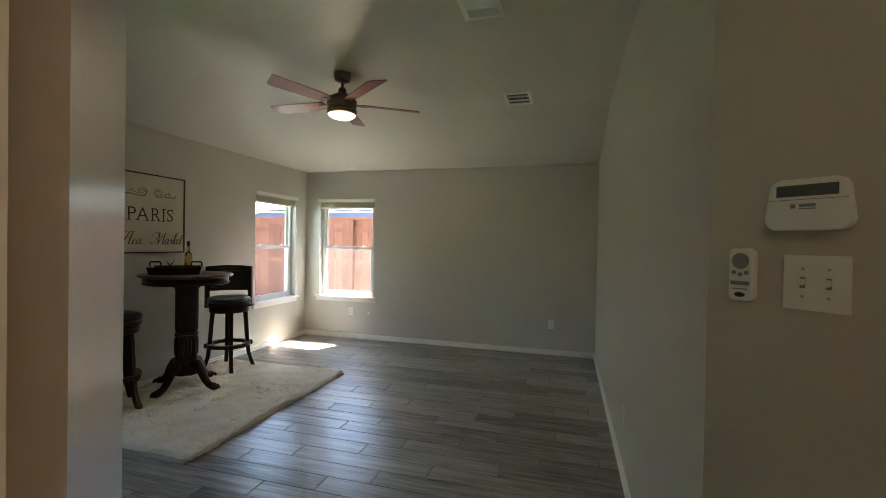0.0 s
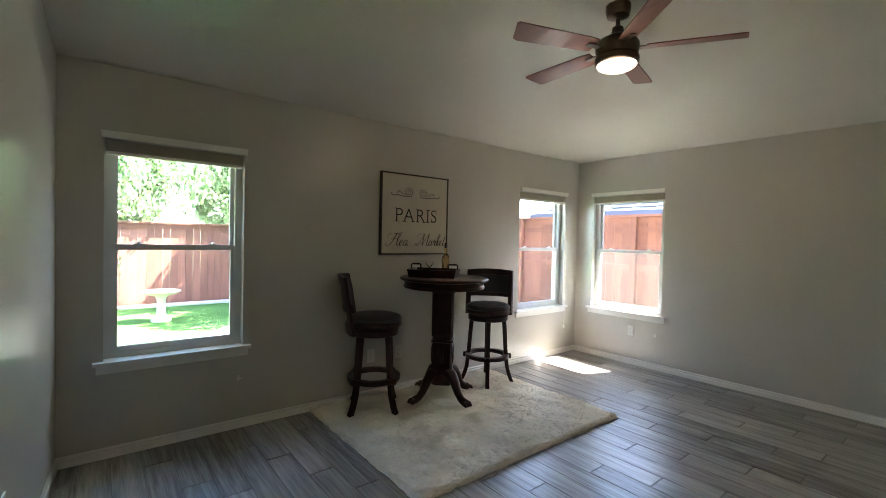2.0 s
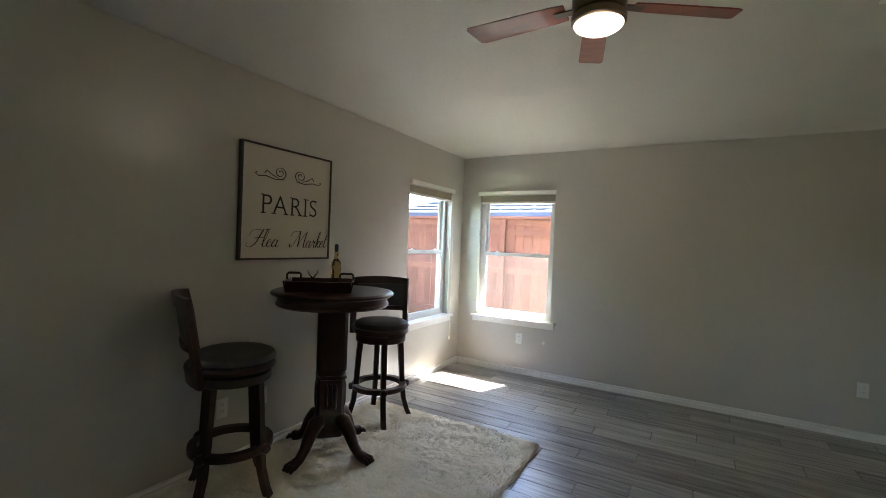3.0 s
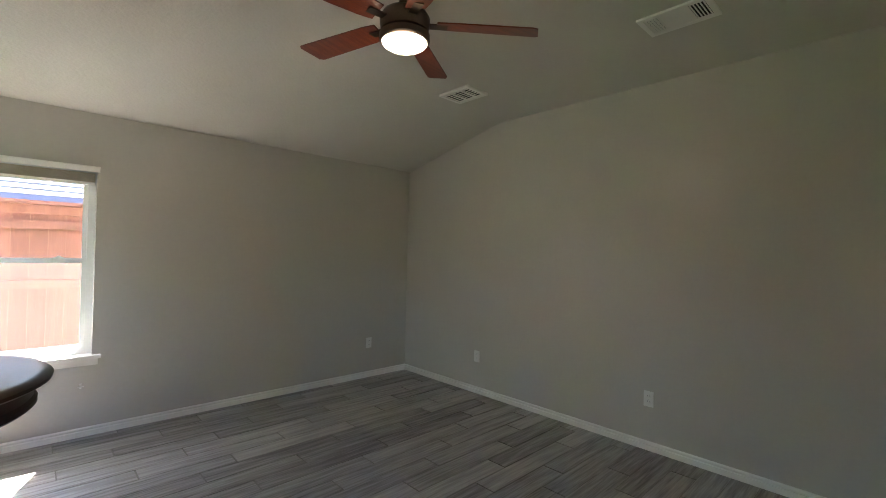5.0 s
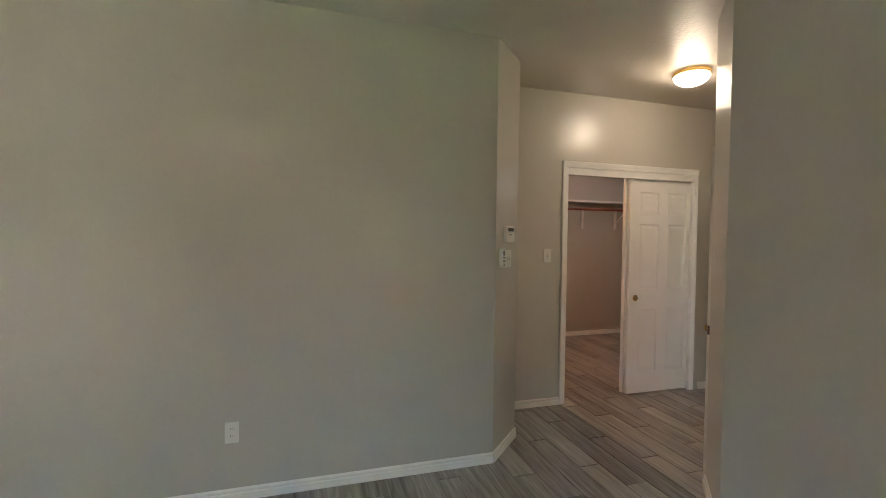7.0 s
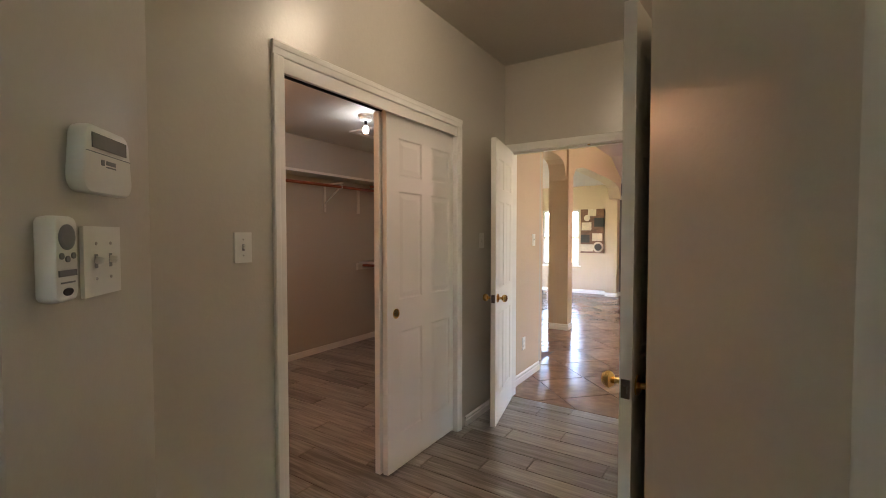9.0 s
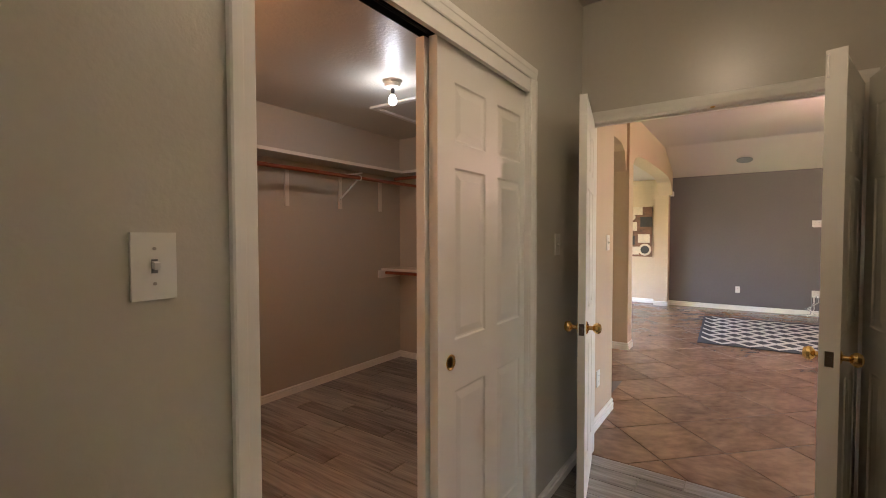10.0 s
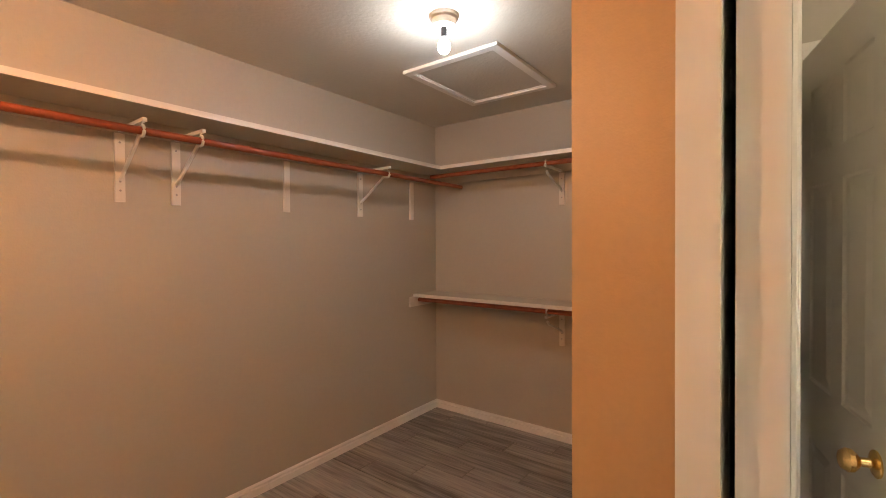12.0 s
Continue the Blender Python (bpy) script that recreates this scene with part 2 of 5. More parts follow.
def tube(bm, pts, radii, seg=10):
    """A round bar through points, with a radius at each."""
    pts = [Vector(p) for p in pts]
    if not isinstance(radii, (list, tuple)):
        radii = [radii] * len(pts)
    rings = []
    for i, p in enumerate(pts):
        d = (pts[min(i + 1, len(pts) - 1)] - pts[max(i - 1, 0)]).normalized()
        q = d.to_track_quat('Z', 'Y')
        rings.append([bm.verts.new(p + q @ Vector((radii[i] * math.cos(2 * math.pi * k / seg), radii[i] * math.sin(2 * math.pi * k / seg), 0))) for k in range(seg)])
    for a, b in zip(rings, rings[1:]):
        for k in range(seg):
            bm.faces.new((a[k], a[(k + 1) % seg], b[(k + 1) % seg], b[k]))
    bm.faces.new(rings[0][::-1])
    bm.faces.new(rings[-1])


def mesh_of(name, bm, material, bevel=0.0, smooth=False, angle=35):
    if bevel:
        edges = [e for e in bm.edges if len(e.link_faces) == 2 and e.calc_face_angle(0) > radians(40)]
        bmesh.ops.bevel(bm, geom=edges, offset=bevel, segments=2, affect='EDGES', profile=0.6, clamp_overlap=True)
    bmesh.ops.recalc_face_normals(bm, faces=bm.faces)
    me = bpy.data.meshes.new(name)
    bm.to_mesh(me)
    bm.free()
    me.materials.append(material)
    if smooth:
        me.polygons.foreach_set("use_smooth", [True] * len(me.polygons))
        me.set_sharp_from_angle(angle=radians(angle))
    return me


def part(name, bm, material, parent=None, label="", bevel=0.0, smooth=False, angle=35):
    ob = new(name, mesh_of(name, bm, material, bevel, smooth, angle))
    if parent is not None:
        ob.parent = parent
    if label:
        tagged(ob, label)
    return ob


def thing(name, label, category, at=None, group="", kind=""):
    ob = new(name)
    ob.empty_display_size = 0.05
    if at is not None:
        ob.matrix_basis = at
    return tagged(ob, label, category, group, kind)


def structure(name, bm, material, label, category="", bevel=0.0):
    return tagged(part(name, bm, material, None, "", bevel), label, category or name.split("_")[0], "", "structure")


# ---- plan ----
XL, XR, YB = -4.12, 0.0, 6.165            # bedroom: west, east and north walls
YE = 1.085                                # bedroom: south wall
ZW, ZC, CREASE = 2.41, 2.74, 1.40         # wall height, flat ceiling, width of the slope
XC, XCI = 0.774, 0.90                     # closet wall, hall side and closet side
XW, YH = -0.59, -1.444                    # hall: west wall and south wall
CX1, CY0, CY1, CZ = 3.15, -2.53, 1.25, 2.437  # closet
LY, LZ = -8.32, 2.455                      # living room: far wall
T = 0.16
TOP = 2.95


def wall_x(name, x0, x1, y0, y1, z0, z1, openings, material, label):
    """A wall that runs along y, from x0 to x1 thick; openings: (y0, y1, z0, z1)."""
    bm = bmesh.new()
    y = y0
    for a, b, lo, hi in sorted(openings):
        if a > y:
            box(bm, x0, x1, y, a, z0, z1)
        if lo > z0:
            box(bm, x0, x1, a, b, z0, lo)
        if hi < z1:
            box(bm, x0, x1, a, b, hi, z1)
        y = b
    if y < y1:
        box(bm, x0, x1, y, y1, z0, z1)
    return structure(name, bm, material, label)


def wall_y(name, y0, y1, x0, x1, z0, z1, openings, material, label):
    bm = bmesh.new()
    x = x0
    for a, b, lo, hi in sorted(openings):
        if a > x:
            box(bm, x, a, y0, y1, z0, z1)
        if lo > z0:
            box(bm, a, b, y0, y1, z0, lo)
        if hi < z1:
            box(bm, a, b, y0, y1, hi, z1)
        x = b
    if x < x1:
        box(bm, x, x1, y0, y1, z0, z1)
    return structure(name, bm, material, label)


# ---- walls ----
WZ0, WZ1 = 0.60, 1.995
WIN_A, WIN_B, WIN_C = (1.325, 2.125), (5.065, 5.905), (-3.885, -3.01)
PAINT = "greige painted drywall with orange-peel texture"
wall_x("wall_west", XL - T, XL, YE - T, YB + T, -0.1, TOP, [(*WIN_A, WZ0, WZ1), (*WIN_B, WZ0, WZ1)], WALL, PAINT + " and two windows")
wall_y("wall_north", YB, YB + T, XL, XR + T, -0.1, TOP, [(*WIN_C, WZ0, WZ1)], WALL, PAINT + " and one window")
CA, CB = (0.0, 1.722), (0.305, 1.418)
bm = bmesh.new()
prism(bm, [(XR, YB), CA, CB, (XC, CB[1]), (XC + T, CB[1]), (XC + T, CB[1] + 0.1), (0.36, CB[1] + 0.1), (0.12, 1.78), (0.12, YB)][::-1], -0.1, TOP)
structure("wall_east", bm, WALL, PAINT + ", angled at its hall end")
E1, E2 = (-0.945, 0.905), (XW, 0.60)
bm = bmesh.new()
prism(bm, [(XL, YE + 0.02), E1, E2, (XW - 0.12, E2[1]), (XW - 0.12, 0.55), (-1.00, 0.80), (XL, YE - 0.12)][::-1], -0.1, TOP)
structure("wall_south", bm, WALL, PAINT + ", angled at its hall end")
WD0, WD1 = -0.82, 0.0
wall_x("wall_hall_west", XW - 0.12, XW, YH - 0.12, E2[1], -0.1, TOP, [(WD0, WD1, -0.1, 2.05)], WALL, PAINT + " with a doorway")
CO0, CO1, COZ = -0.690, 0.725, 2.105
wall_x("wall_closet", XC, XCI, YH - 0.12, CB[1], -0.1, TOP, [(CO0, CO1, -0.1, COZ)], WALL, PAINT + " with the closet opening")
DD0, DD1, DDZ = -0.464, 0.716, 2.037
wall_y("wall_hall_south", YH - 0.12, YH, XW - 0.12, XC, -0.1, TOP, [(DD0 - 0.012, DD1 + 0.012, -0.1, DDZ + 0.012)], WALL, PAINT + " with the double doorway")
# closet
wall_x("wall_closet_back", CX1, CX1 + 0.12, CY0 - 0.12, CY1 + 0.12, -0.1, TOP, [], CLOSET_WALL, "beige painted closet wall")
wall_y("wall_closet_end", CY0 - 0.12, CY0, XCI, CX1, -0.1, TOP, [], CLOSET_WALL, "beige painted closet wall")
wall_y("wall_closet_north", CY1, CY1 + 0.12, XCI, CX1, -0.1, TOP, [], CLOSET_WALL, "beige painted closet wall")
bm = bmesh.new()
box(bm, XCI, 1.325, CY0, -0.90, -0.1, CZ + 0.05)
structure("wall_closet_return", bm, RETURN, "painted return wall inside the closet, warm bulb light in its colour")
bm = bmesh.new()
box(bm, XCI - 0.002, CX1 + 0.05, CY0 - 0.05, CY1 + 0.05, CZ, CZ + 0.12)
structure("ceiling_closet", bm, CEIL, "greige textured closet ceiling", "ceiling")

# ---- ceiling ----
bm = bmesh.new()
slope = (ZC - ZW) / CREASE


def ceiling_z(x, y):
    """Flat in the middle, falling to the west and north walls, with a plastered, rounded hip and crease."""
    a, b = x - XL, YB - y
    k = 0.04 + 0.75 * max(0.0, min(a, b))
    d = min(a, b) - max(k - abs(a - b), 0.0) ** 2 / (4 * k)
    e, r = CREASE - d, 0.10
    rise = 0.0 if e < -r else e if e > r else (e + r) ** 2 / (4 * r)
    return ZC - slope * rise


gx = sorted({round(XL - 0.02 + 0.075 * i, 4) for i in range(34)} | {XCI - 0.004, 0.0, -1.0})
gy = sorted({round(YB + 0.02 - 0.075 * i, 4) for i in range(34)} | {YH - 0.11, 0.0, 1.0, 2.0})
grid = [[bm.verts.new((x, y, ceiling_z(x, y))) for x in gx] for y in gy]
for p, q in zip(grid, grid[1:]):
    for i in range(len(gx) - 1):
        bm.faces.new((p[i], q[i], q[i + 1], p[i + 1])).smooth = True
edge = grid[0] + [row[-1] for row in grid[1:]] + grid[-1][-2::-1] + [row[0] for row in grid[-2:0:-1]]
top = [bm.verts.new((w.co.x, w.co.y, 3.02)) for w in edge]
for i in range(len(edge)):
    j = (i + 1) % len(edge)
    bm.faces.new((edge[i], edge[j], top[j], top[i]))
bm.faces.new(top)
structure("ceiling", bm, CEIL, "greige textured vaulted ceiling with sloped edges")

# ---- floors ----
bm = bmesh.new()
box(bm, XL - T, CX1 + 0.1, YH - 0.06, YB + T, -0.2, -0.004)
box(bm, XCI, CX1 + 0.1, CY0 - 0.1, YH - 0.06, -0.2, -0.004)
floor = structure("floor", bm, GROUT, "grey wood-look porcelain plank floor")
bm = bmesh.new()
box(bm, -6.0, XCI, YH - 1.27, YH - 0.06, -0.2, -0.004)
box(bm, -6.0, 6.0, -9.2, YH - 1.26, -0.2, -0.004)
floor_tiled = structure("floor_living", bm, TGROUT, "brown slate-look tile floor laid diagonally", "floor")


def base(x0, y0, x1, y1, label="cream painted baseboard", h=0.066):
    """A moulded skirting along a wall's foot; the room lies to the left of the way from first to second point."""
    d = Vector((x1 - x0, y1 - y0, 0))
    m = Matrix.Translation((x0, y0, 0)) @ Matrix.Rotation(math.atan2(d.y, d.x), 4, 'Z')
    prof = [(0, 0), (0.016, 0), (0.016, h * 0.58), (0.009, h * 0.62), (0.008, h * 0.70), (0.012, h * 0.78), (0.012, h * 0.88), (0.005, h), (0, h)]
    bm = bmesh.new()
    a = [bm.verts.new(m @ Vector((0, y, z))) for y, z in prof]
    b = [bm.verts.new(m @ Vector((d.length, y, z))) for y, z in prof]
    k = len(prof)
    for i in range(k):
        bm.faces.new((a[i], a[(i + 1) % k], b[(i + 1) % k], b[i]))
    bm.faces.new(a)
    bm.faces.new(b[::-1])
    return structure("baseboard", bm, TRIM, label)


for p in ((XR, YB, XL, YB), (XL, YB, XL, YE), (XL, YE + 0.02, *E1), (*E1, *E2), (XW, E2[1], XW, 0.06), (*CA, XR, YB), (*CB, *CA), (XC, CB[1], *CB),
          (XC, 0.76, XC, CB[1]), (XC, YH, XC, -0.79), (XW, -0.89, XW, YH), (CX1, CY0, CX1, CY1), (1.325, CY0, CX1, CY0), (1.325, -0.9, 1.325, CY0),
          (XCI, -0.9, 1.325, -0.9), (CX1, CY1, XCI, CY1), (XCI, CY1, XCI, 0.76)):
    base(*p)


# ---- windows ----
def window(name, w, at, label, screened=False):
    """A white single-hung window; local x along the wall, y outwards, z up."""
    win = thing(name, label, "window", at, "", "structure")
    h = w / 2
    bm = bmesh.new()
    for s in (-1, 1):
        box(bm, min(s * h, s * (h - 0.045)), max(s * h, s * (h - 0.045)), 0.065, 0.15, WZ0, WZ1)
    box(bm, -h + 0.045, h - 0.045, 0.065, 0.15, WZ1 - 0.05, WZ1)
    box(bm, -h + 0.045, h - 0.045, 0.065, 0.15, WZ0, WZ0 + 0.035)
    part("window_frame", bm, VINYL, win, bevel=0.003)
    rail = 1.30
    for nm, y, lo, hi, in (("upper_sash", 0.118, rail - 0.015, WZ1 - 0.05), ("lower_sash", 0.085, WZ0 + 0.035, rail + 0.018)):
        bm = bmesh.new()
        i = h - 0.045
        s = 0.026
        box(bm, -i, -i + s, y - 0.014, y + 0.014, lo, hi)
        box(bm, i - s, i, y - 0.014, y + 0.014, lo, hi)
        box(bm, -i + s, i - s, y - 0.014, y + 0.014, lo, lo + 0.034)
        box(bm, -i + s, i - s, y - 0.014, y + 0.014, hi - 0.034, hi)
        sash = part(nm, bm, VINYL, win, bevel=0.003)
        bm = bmesh.new()
        box(bm, -i + s, i - s, y - 0.003, y + 0.003, lo + 0.034, hi - 0.034)
        pane = part("pane", bm, PANE, sash, "clear glass")
        pane.visible_shadow = False
    if screened:
        bm = bmesh.new()
        box(bm, -h + 0.046, h - 0.046, 0.137, 0.138, WZ0 + 0.036, rail)
        part("insect_screen", bm, SCREEN, win, "fine grey insect screen")
    for s in (-1, 1):
        bm = bmesh.new()
        box(bm, s * w * 0.27 - 0.03, s * w * 0.27 + 0.03, 0.066, 0.10, rail + 0.018, rail + 0.026)
        lathe(bm, [(0.012, rail + 0.026), (0.012, rail + 0.034), (0.008, rail + 0.037)], 10, Matrix.Translation((s * w * 0.27, 0.083, 0)))
        part("sash_lock", bm, VINYL, win)
    bm = bmesh.new()
    box(bm, -h - 0.05, h + 0.05, -0.045, -0.001, WZ0 - 0.022, WZ0)
    box(bm, -h + 0.001, h - 0.001, -0.001, 0.07, WZ0 - 0.022, WZ0 + 0.001)
    part("window_sill", bm, TRIM, win, bevel=0.005)
    bm = bmesh.new()
    box(bm, -h - 0.035, h + 0.035, -0.016, -0.001, WZ0 - 0.075, WZ0 - 0.022)
    part("apron", bm, TRIM, win, bevel=0.004)
    return win


def blind(w, at, cord):
    b = thing("window_blind", "white faux-wood blind raised to the window top", "blind", at, "window blinds")
    h = w / 2
    bm = bmesh.new()
    box(bm, -h - 0.012, h + 0.012, -0.034, -0.022, 1.965, 2.007)
    box(bm, -h - 0.012, -h - 0.002, -0.022, -0.001, 1.965, 2.007)
    box(bm, h + 0.002, h + 0.012, -0.022, -0.001, 1.965, 2.007)
    box(bm, -h - 0.014, h + 0.014, -0.039, -0.034, 1.995, 2.007)
    part("valance", bm, WHITE, b, bevel=0.002)
    bm = bmesh.new()
    box(bm, -h + 0.012, h - 0.012, 0.004, 0.052, 1.967, 1.991)
    part("headrail", bm, VINYL, b)
    for k in range(12):
        bm = bmesh.new()
        box(bm, -h + 0.012, h - 0.012, 0.003, 0.053, 1.895 + k * 0.0055, 1.8985 + k * 0.0055)
        part("slat", bm, SLAT, b)
    bm = bmesh.new()
    box(bm, -h + 0.012, h - 0.012, 0.003, 0.053, 1.873, 1.891)
    part("bottom_rail", bm, WHITE, b, bevel=0.003)
    if cord:
        bm = bmesh.new()
        tube(bm, [(h - 0.03, -0.012, 1.94), (h - 0.028, -0.05, 1.3), (h - 0.03, -0.05, 0.36)], 0.0016, 6)
        part("cord", bm, WHITE, b)
        bm = bmesh.new()
        lathe(bm, [(0.003, 0.365), (0.009, 0.35), (0.010, 0.325), (0.004, 0.318)][::-1], 10, Matrix.Translation((h - 0.03, -0.05, 0)))
        part("tassel", bm, WHITE, b)
    return b


for name, (a, b), m, cord in (("window_1", WIN_A, lambda c: pose(XL, c, 0, 0, 0, 90), False), ("window_2", WIN_B, lambda c: pose(XL, c, 0, 0, 0, 90), True),
                              ("window_3", WIN_C, lambda c: pose(c, YB, 0), False)):
    window(name, b - a, m((a + b) / 2), "white vinyl single-hung window with wooden sill", name != "window_1")
    blind(b - a, m((a + b) / 2), cord)


# ---- doors ----
def panel_mesh(w, h):
    bm = bmesh.new()
    prof = ((0.0, 0.0170), (0.006, 0.0125), (0.013, 0.0118), (0.038, 0.0158), (0.040, 0.0162))
    loops = [[bm.verts.new((x, -t, z)) for x, z in ((i, i), (w - i, i), (w - i, h - i), (i, h - i))] for i, t in prof[::-1]]
    loops += [[bm.verts.new((x, t, z)) for x, z in ((i, i), (w - i, i), (w - i, h - i), (i, h - i))] for i, t in prof]
    for a, b in zip(loops, loops[1:]):
        for k in range(4):
            bm.faces.new((a[k], a[(k + 1) % 4], b[(k + 1) % 4], b[k]))
    bm.faces.new(loops[0])
    bm.faces.new(loops[-1][::-1])
    return mesh_of("panel", bm, WHITE)


def panel_door(name, w, at, label, knob=True, pull=0.0, hinges=True, group="", h=2.02):
    """A white six-panel leaf: local x from the hinge to the free edge, y through its thickness."""
    d = thing(name, label, "door", at, group)
    t, st = 0.0175, 0.105 if w > 0.6 else 0.085
    mid = 0.10 if w > 0.6 else 0.075
    rows = ((0.21, 0.80), (0.985, 1.60), (1.69, 1.90))
    rows = tuple((a * h / 2.02, b * h / 2.02) for a, b in rows)
    c0 = (w - mid) / 2
    bm = bmesh.new()
    box(bm, 0, st, -t, t, 0.012, h + 0.01)
    box(bm, w - st, w, -t, t, 0.012, h + 0.01)
    zs = [0.012] + [v for r in rows for v in r] + [h + 0.01]
    for lo, hi in zip(zs[::2], zs[1::2]):
        box(bm, st, w - st, -t, t, lo, hi)
    for lo, hi in rows:
        box(bm, c0, c0 + mid, -t, t, lo, hi)
    part("slab", bm, WHITE, d)
    pw = c0 - st
    for lo, hi in rows:
        me = panel_mesh(pw, hi - lo)
        for x in (st, c0 + mid):
            p = new("panel", me)
            p.parent = d
            p.location = (x, 0, lo)
    if knob:
        bm = bmesh.new()
        for s in (-1, 1):
            m = Matrix.Translation((w - 0.06, 0, 0.915)) @ Matrix.Rotation(radians(-90 * s), 4, 'X')
            lathe(bm, [(0.031, t), (0.031, t + 0.004), (0.024, t + 0.008), (0.011, t + 0.012), (0.010, t + 0.030), (0.017, t + 0.034), (0.026, t + 0.044),
                       (0.027, t + 0.054), (0.020, t + 0.066), (0.008, t + 0.070)], 20, m)
        part("knob", bm, BRASS, d, "polished brass knob", smooth=True)
        bm = bmesh.new()
        box(bm, w, w + 0.002, -0.0125, 0.0125, 0.887, 0.943)
        box(bm, w + 0.002, w + 0.008, -0.006, 0.006, 0.905, 0.925)
        part("latch", bm, BRONZE, d, "dark bronze latch plate")
    if pull:
        bm = bmesh.new()
        for s in (-1, 1):
            m = Matrix.Translation((pull, 0, 0.915)) @ Matrix.Rotation(radians(-90 * s), 4, 'X')
            lathe(bm, [(0.016, t - 0.004), (0.020, t + 0.0005), (0.0265, t + 0.003), (0.0285, t + 0.002), (0.0285, t)], 24, m)
        part("finger_pull", bm, BRASS, d, "round brass finger pull", smooth=True)
    if hinges:
        for z in (0.22, 1.03, 1.80):
            bm = bmesh.new()
            box(bm, -0.003, 0.0, -t, t - 0.004, z - 0.045, z + 0.045)
            lathe(bm, [(0.0065, z - 0.048), (0.0065, z + 0.048), (0.004, z + 0.054)], 10, Matrix.Translation((-0.004, -t - 0.004, 0)))
            part("hinge", bm, STEEL, d, "steel butt hinge")
    return d


panel_door("door_left_leaf", 0.585, pose(0.709, YH + 0.022, 0, 0, 0, 102.5), "white six-panel door leaf standing open, brass knob", group="double doors to the living room")
leaf = panel_door("door_right_leaf", 0.577, pose(-0.456, YH + 0.022, 0, 0, 0, 75.5), "white six-panel door leaf standing open, astragal on its edge", group="double doors to the living room")
bm = bmesh.new()
box(bm, 0.577, 0.583, -0.030, 0.030, 0.014, 0.885)
box(bm, 0.577, 0.583, -0.030, 0.030, 0.945, 2.028)
box(bm, 0.577, 0.583, -0.030, -0.013, 0.885, 0.945)
box(bm, 0.577, 0.583, 0.013, 0.030, 0.885, 0.945)
part("astragal", bm, WHITE, leaf, "white moulded astragal strip", bevel=0.002)
bm = bmesh.new()
box(bm, 0.5832, 0.5845, -0.026, -0.018, 1.93, 2.012)
part("flush_bolt", bm, STEEL, leaf, "dull steel flush bolt")
panel_door("door_bath_leaf", 0.50, pose(-0.5525, -0.848, 0, 0, 0, -83), "white six-panel door leaf folded back to the wall", knob=False, group="hall side doors")
panel_door("door_bath_leaf", 0.52, pose(-0.576, 0.014, 0, 0, 0, 84.5), "white six-panel door leaf folded back, brass knob", group="hall side doors")
panel_door("sliding_closet_door", 0.755, pose(0.816, 0.026, 0, 0, 0, -90), "white six-panel sliding closet door, brass finger pull", knob=False, pull=0.078, hinges=False, group="closet doors", h=2.03)
panel_door("sliding_closet_door", 0.755, pose(0.861, 0.040, 0, 0, 0, -90), "white six-panel sliding closet door behind another", knob=False, pull=0.078, hinges=False, group="closet doors", h=2.03)


def casing_bar(bm, m, length, w=0.057):
    """A fluted casing length along local x, its face towards -y."""
    prof = [(0, 0), (0, 0.008), (w * 0.08, 0.011), (w * 0.3, 0.0125), (w * 0.5, 0.0135), (w * 0.56, 0.0155), (w * 0.75, 0.0165), (w * 0.93, 0.0165), (w, 0.013), (w, 0)]
    a = [bm.verts.new(m @ Vector((0, -d, z))) for z, d in prof]
    b = [bm.verts.new(m @ Vector((length, -d, z))) for z, d in prof]
    k = len(prof)
    for i in range(k):
        bm.faces.new((a[i], a[(i + 1) % k], b[(i + 1) % k], b[i]))
    bm.faces.new(a)
    bm.faces.new(b[::-1])


def casing(name, w, h, at, label):
    """Door casing round an opening, centred on local x, facing -y."""
    bm = bmesh.new()
    cw = 0.057
    casing_bar(bm, Matrix.Translation((-w / 2 - cw, 0, h)), w + 2 * cw)
    casing_bar(bm, Matrix.Translation((-w / 2, 0, 0)) @ Matrix.Rotation(radians(-90), 4, 'Y'), h)
    casing_bar(bm, Matrix.Translation((w / 2, 0, h)) @ Matrix.Rotation(radians(90), 4, 'Y'), h)
    ob = structure(name, bm, TRIM, label, "door casing")
    ob.matrix_basis = at
    return ob


casing("trim_closet", CO1 - CO0 - 0.036, COZ - 0.018, pose(XC, (CO0 + CO1) / 2, 0, 0, 0, -90), "cream fluted casing round the closet opening")
casing("trim_double_door", DD1 - DD0, DDZ, pose((DD0 + DD1) / 2, YH, 0, 0, 0, 180), "cream fluted casing round the double doorway")
casing("trim_bath_door", WD1 - WD0 - 0.03, 2.035, pose(XW, (WD0 + WD1) / 2, 0, 0, 0, 90), "cream fluted casing round the side doorway")
bm = bmesh.new()
box(bm, XC + 0.001, XCI - 0.001, CO1 - 0.018, CO1, 0, COZ - 0.018)
box(bm, XC + 0.001, XCI - 0.001, CO0, CO0 + 0.018, 0, COZ - 0.018)
box(bm, XC + 0.001, XCI - 0.001, CO0, CO1, COZ - 0.018, COZ)
structure("trim_closet_jamb", bm, TRIM, "cream painted jamb lining the closet opening", "door jamb")
bm = bmesh.new()
box(bm, XC - 0.003, XC + 0.016, CO0 + 0.0185, CO1 - 0.0185, 2.028, COZ - 0.0185)
structure("trim_closet_fascia", bm, TRIM, "cream painted fascia board hiding the closet door track", "door trim", bevel=0.002)
track = thing("sliding_door_track", "dark metal twin track above the closet doors", "door track")
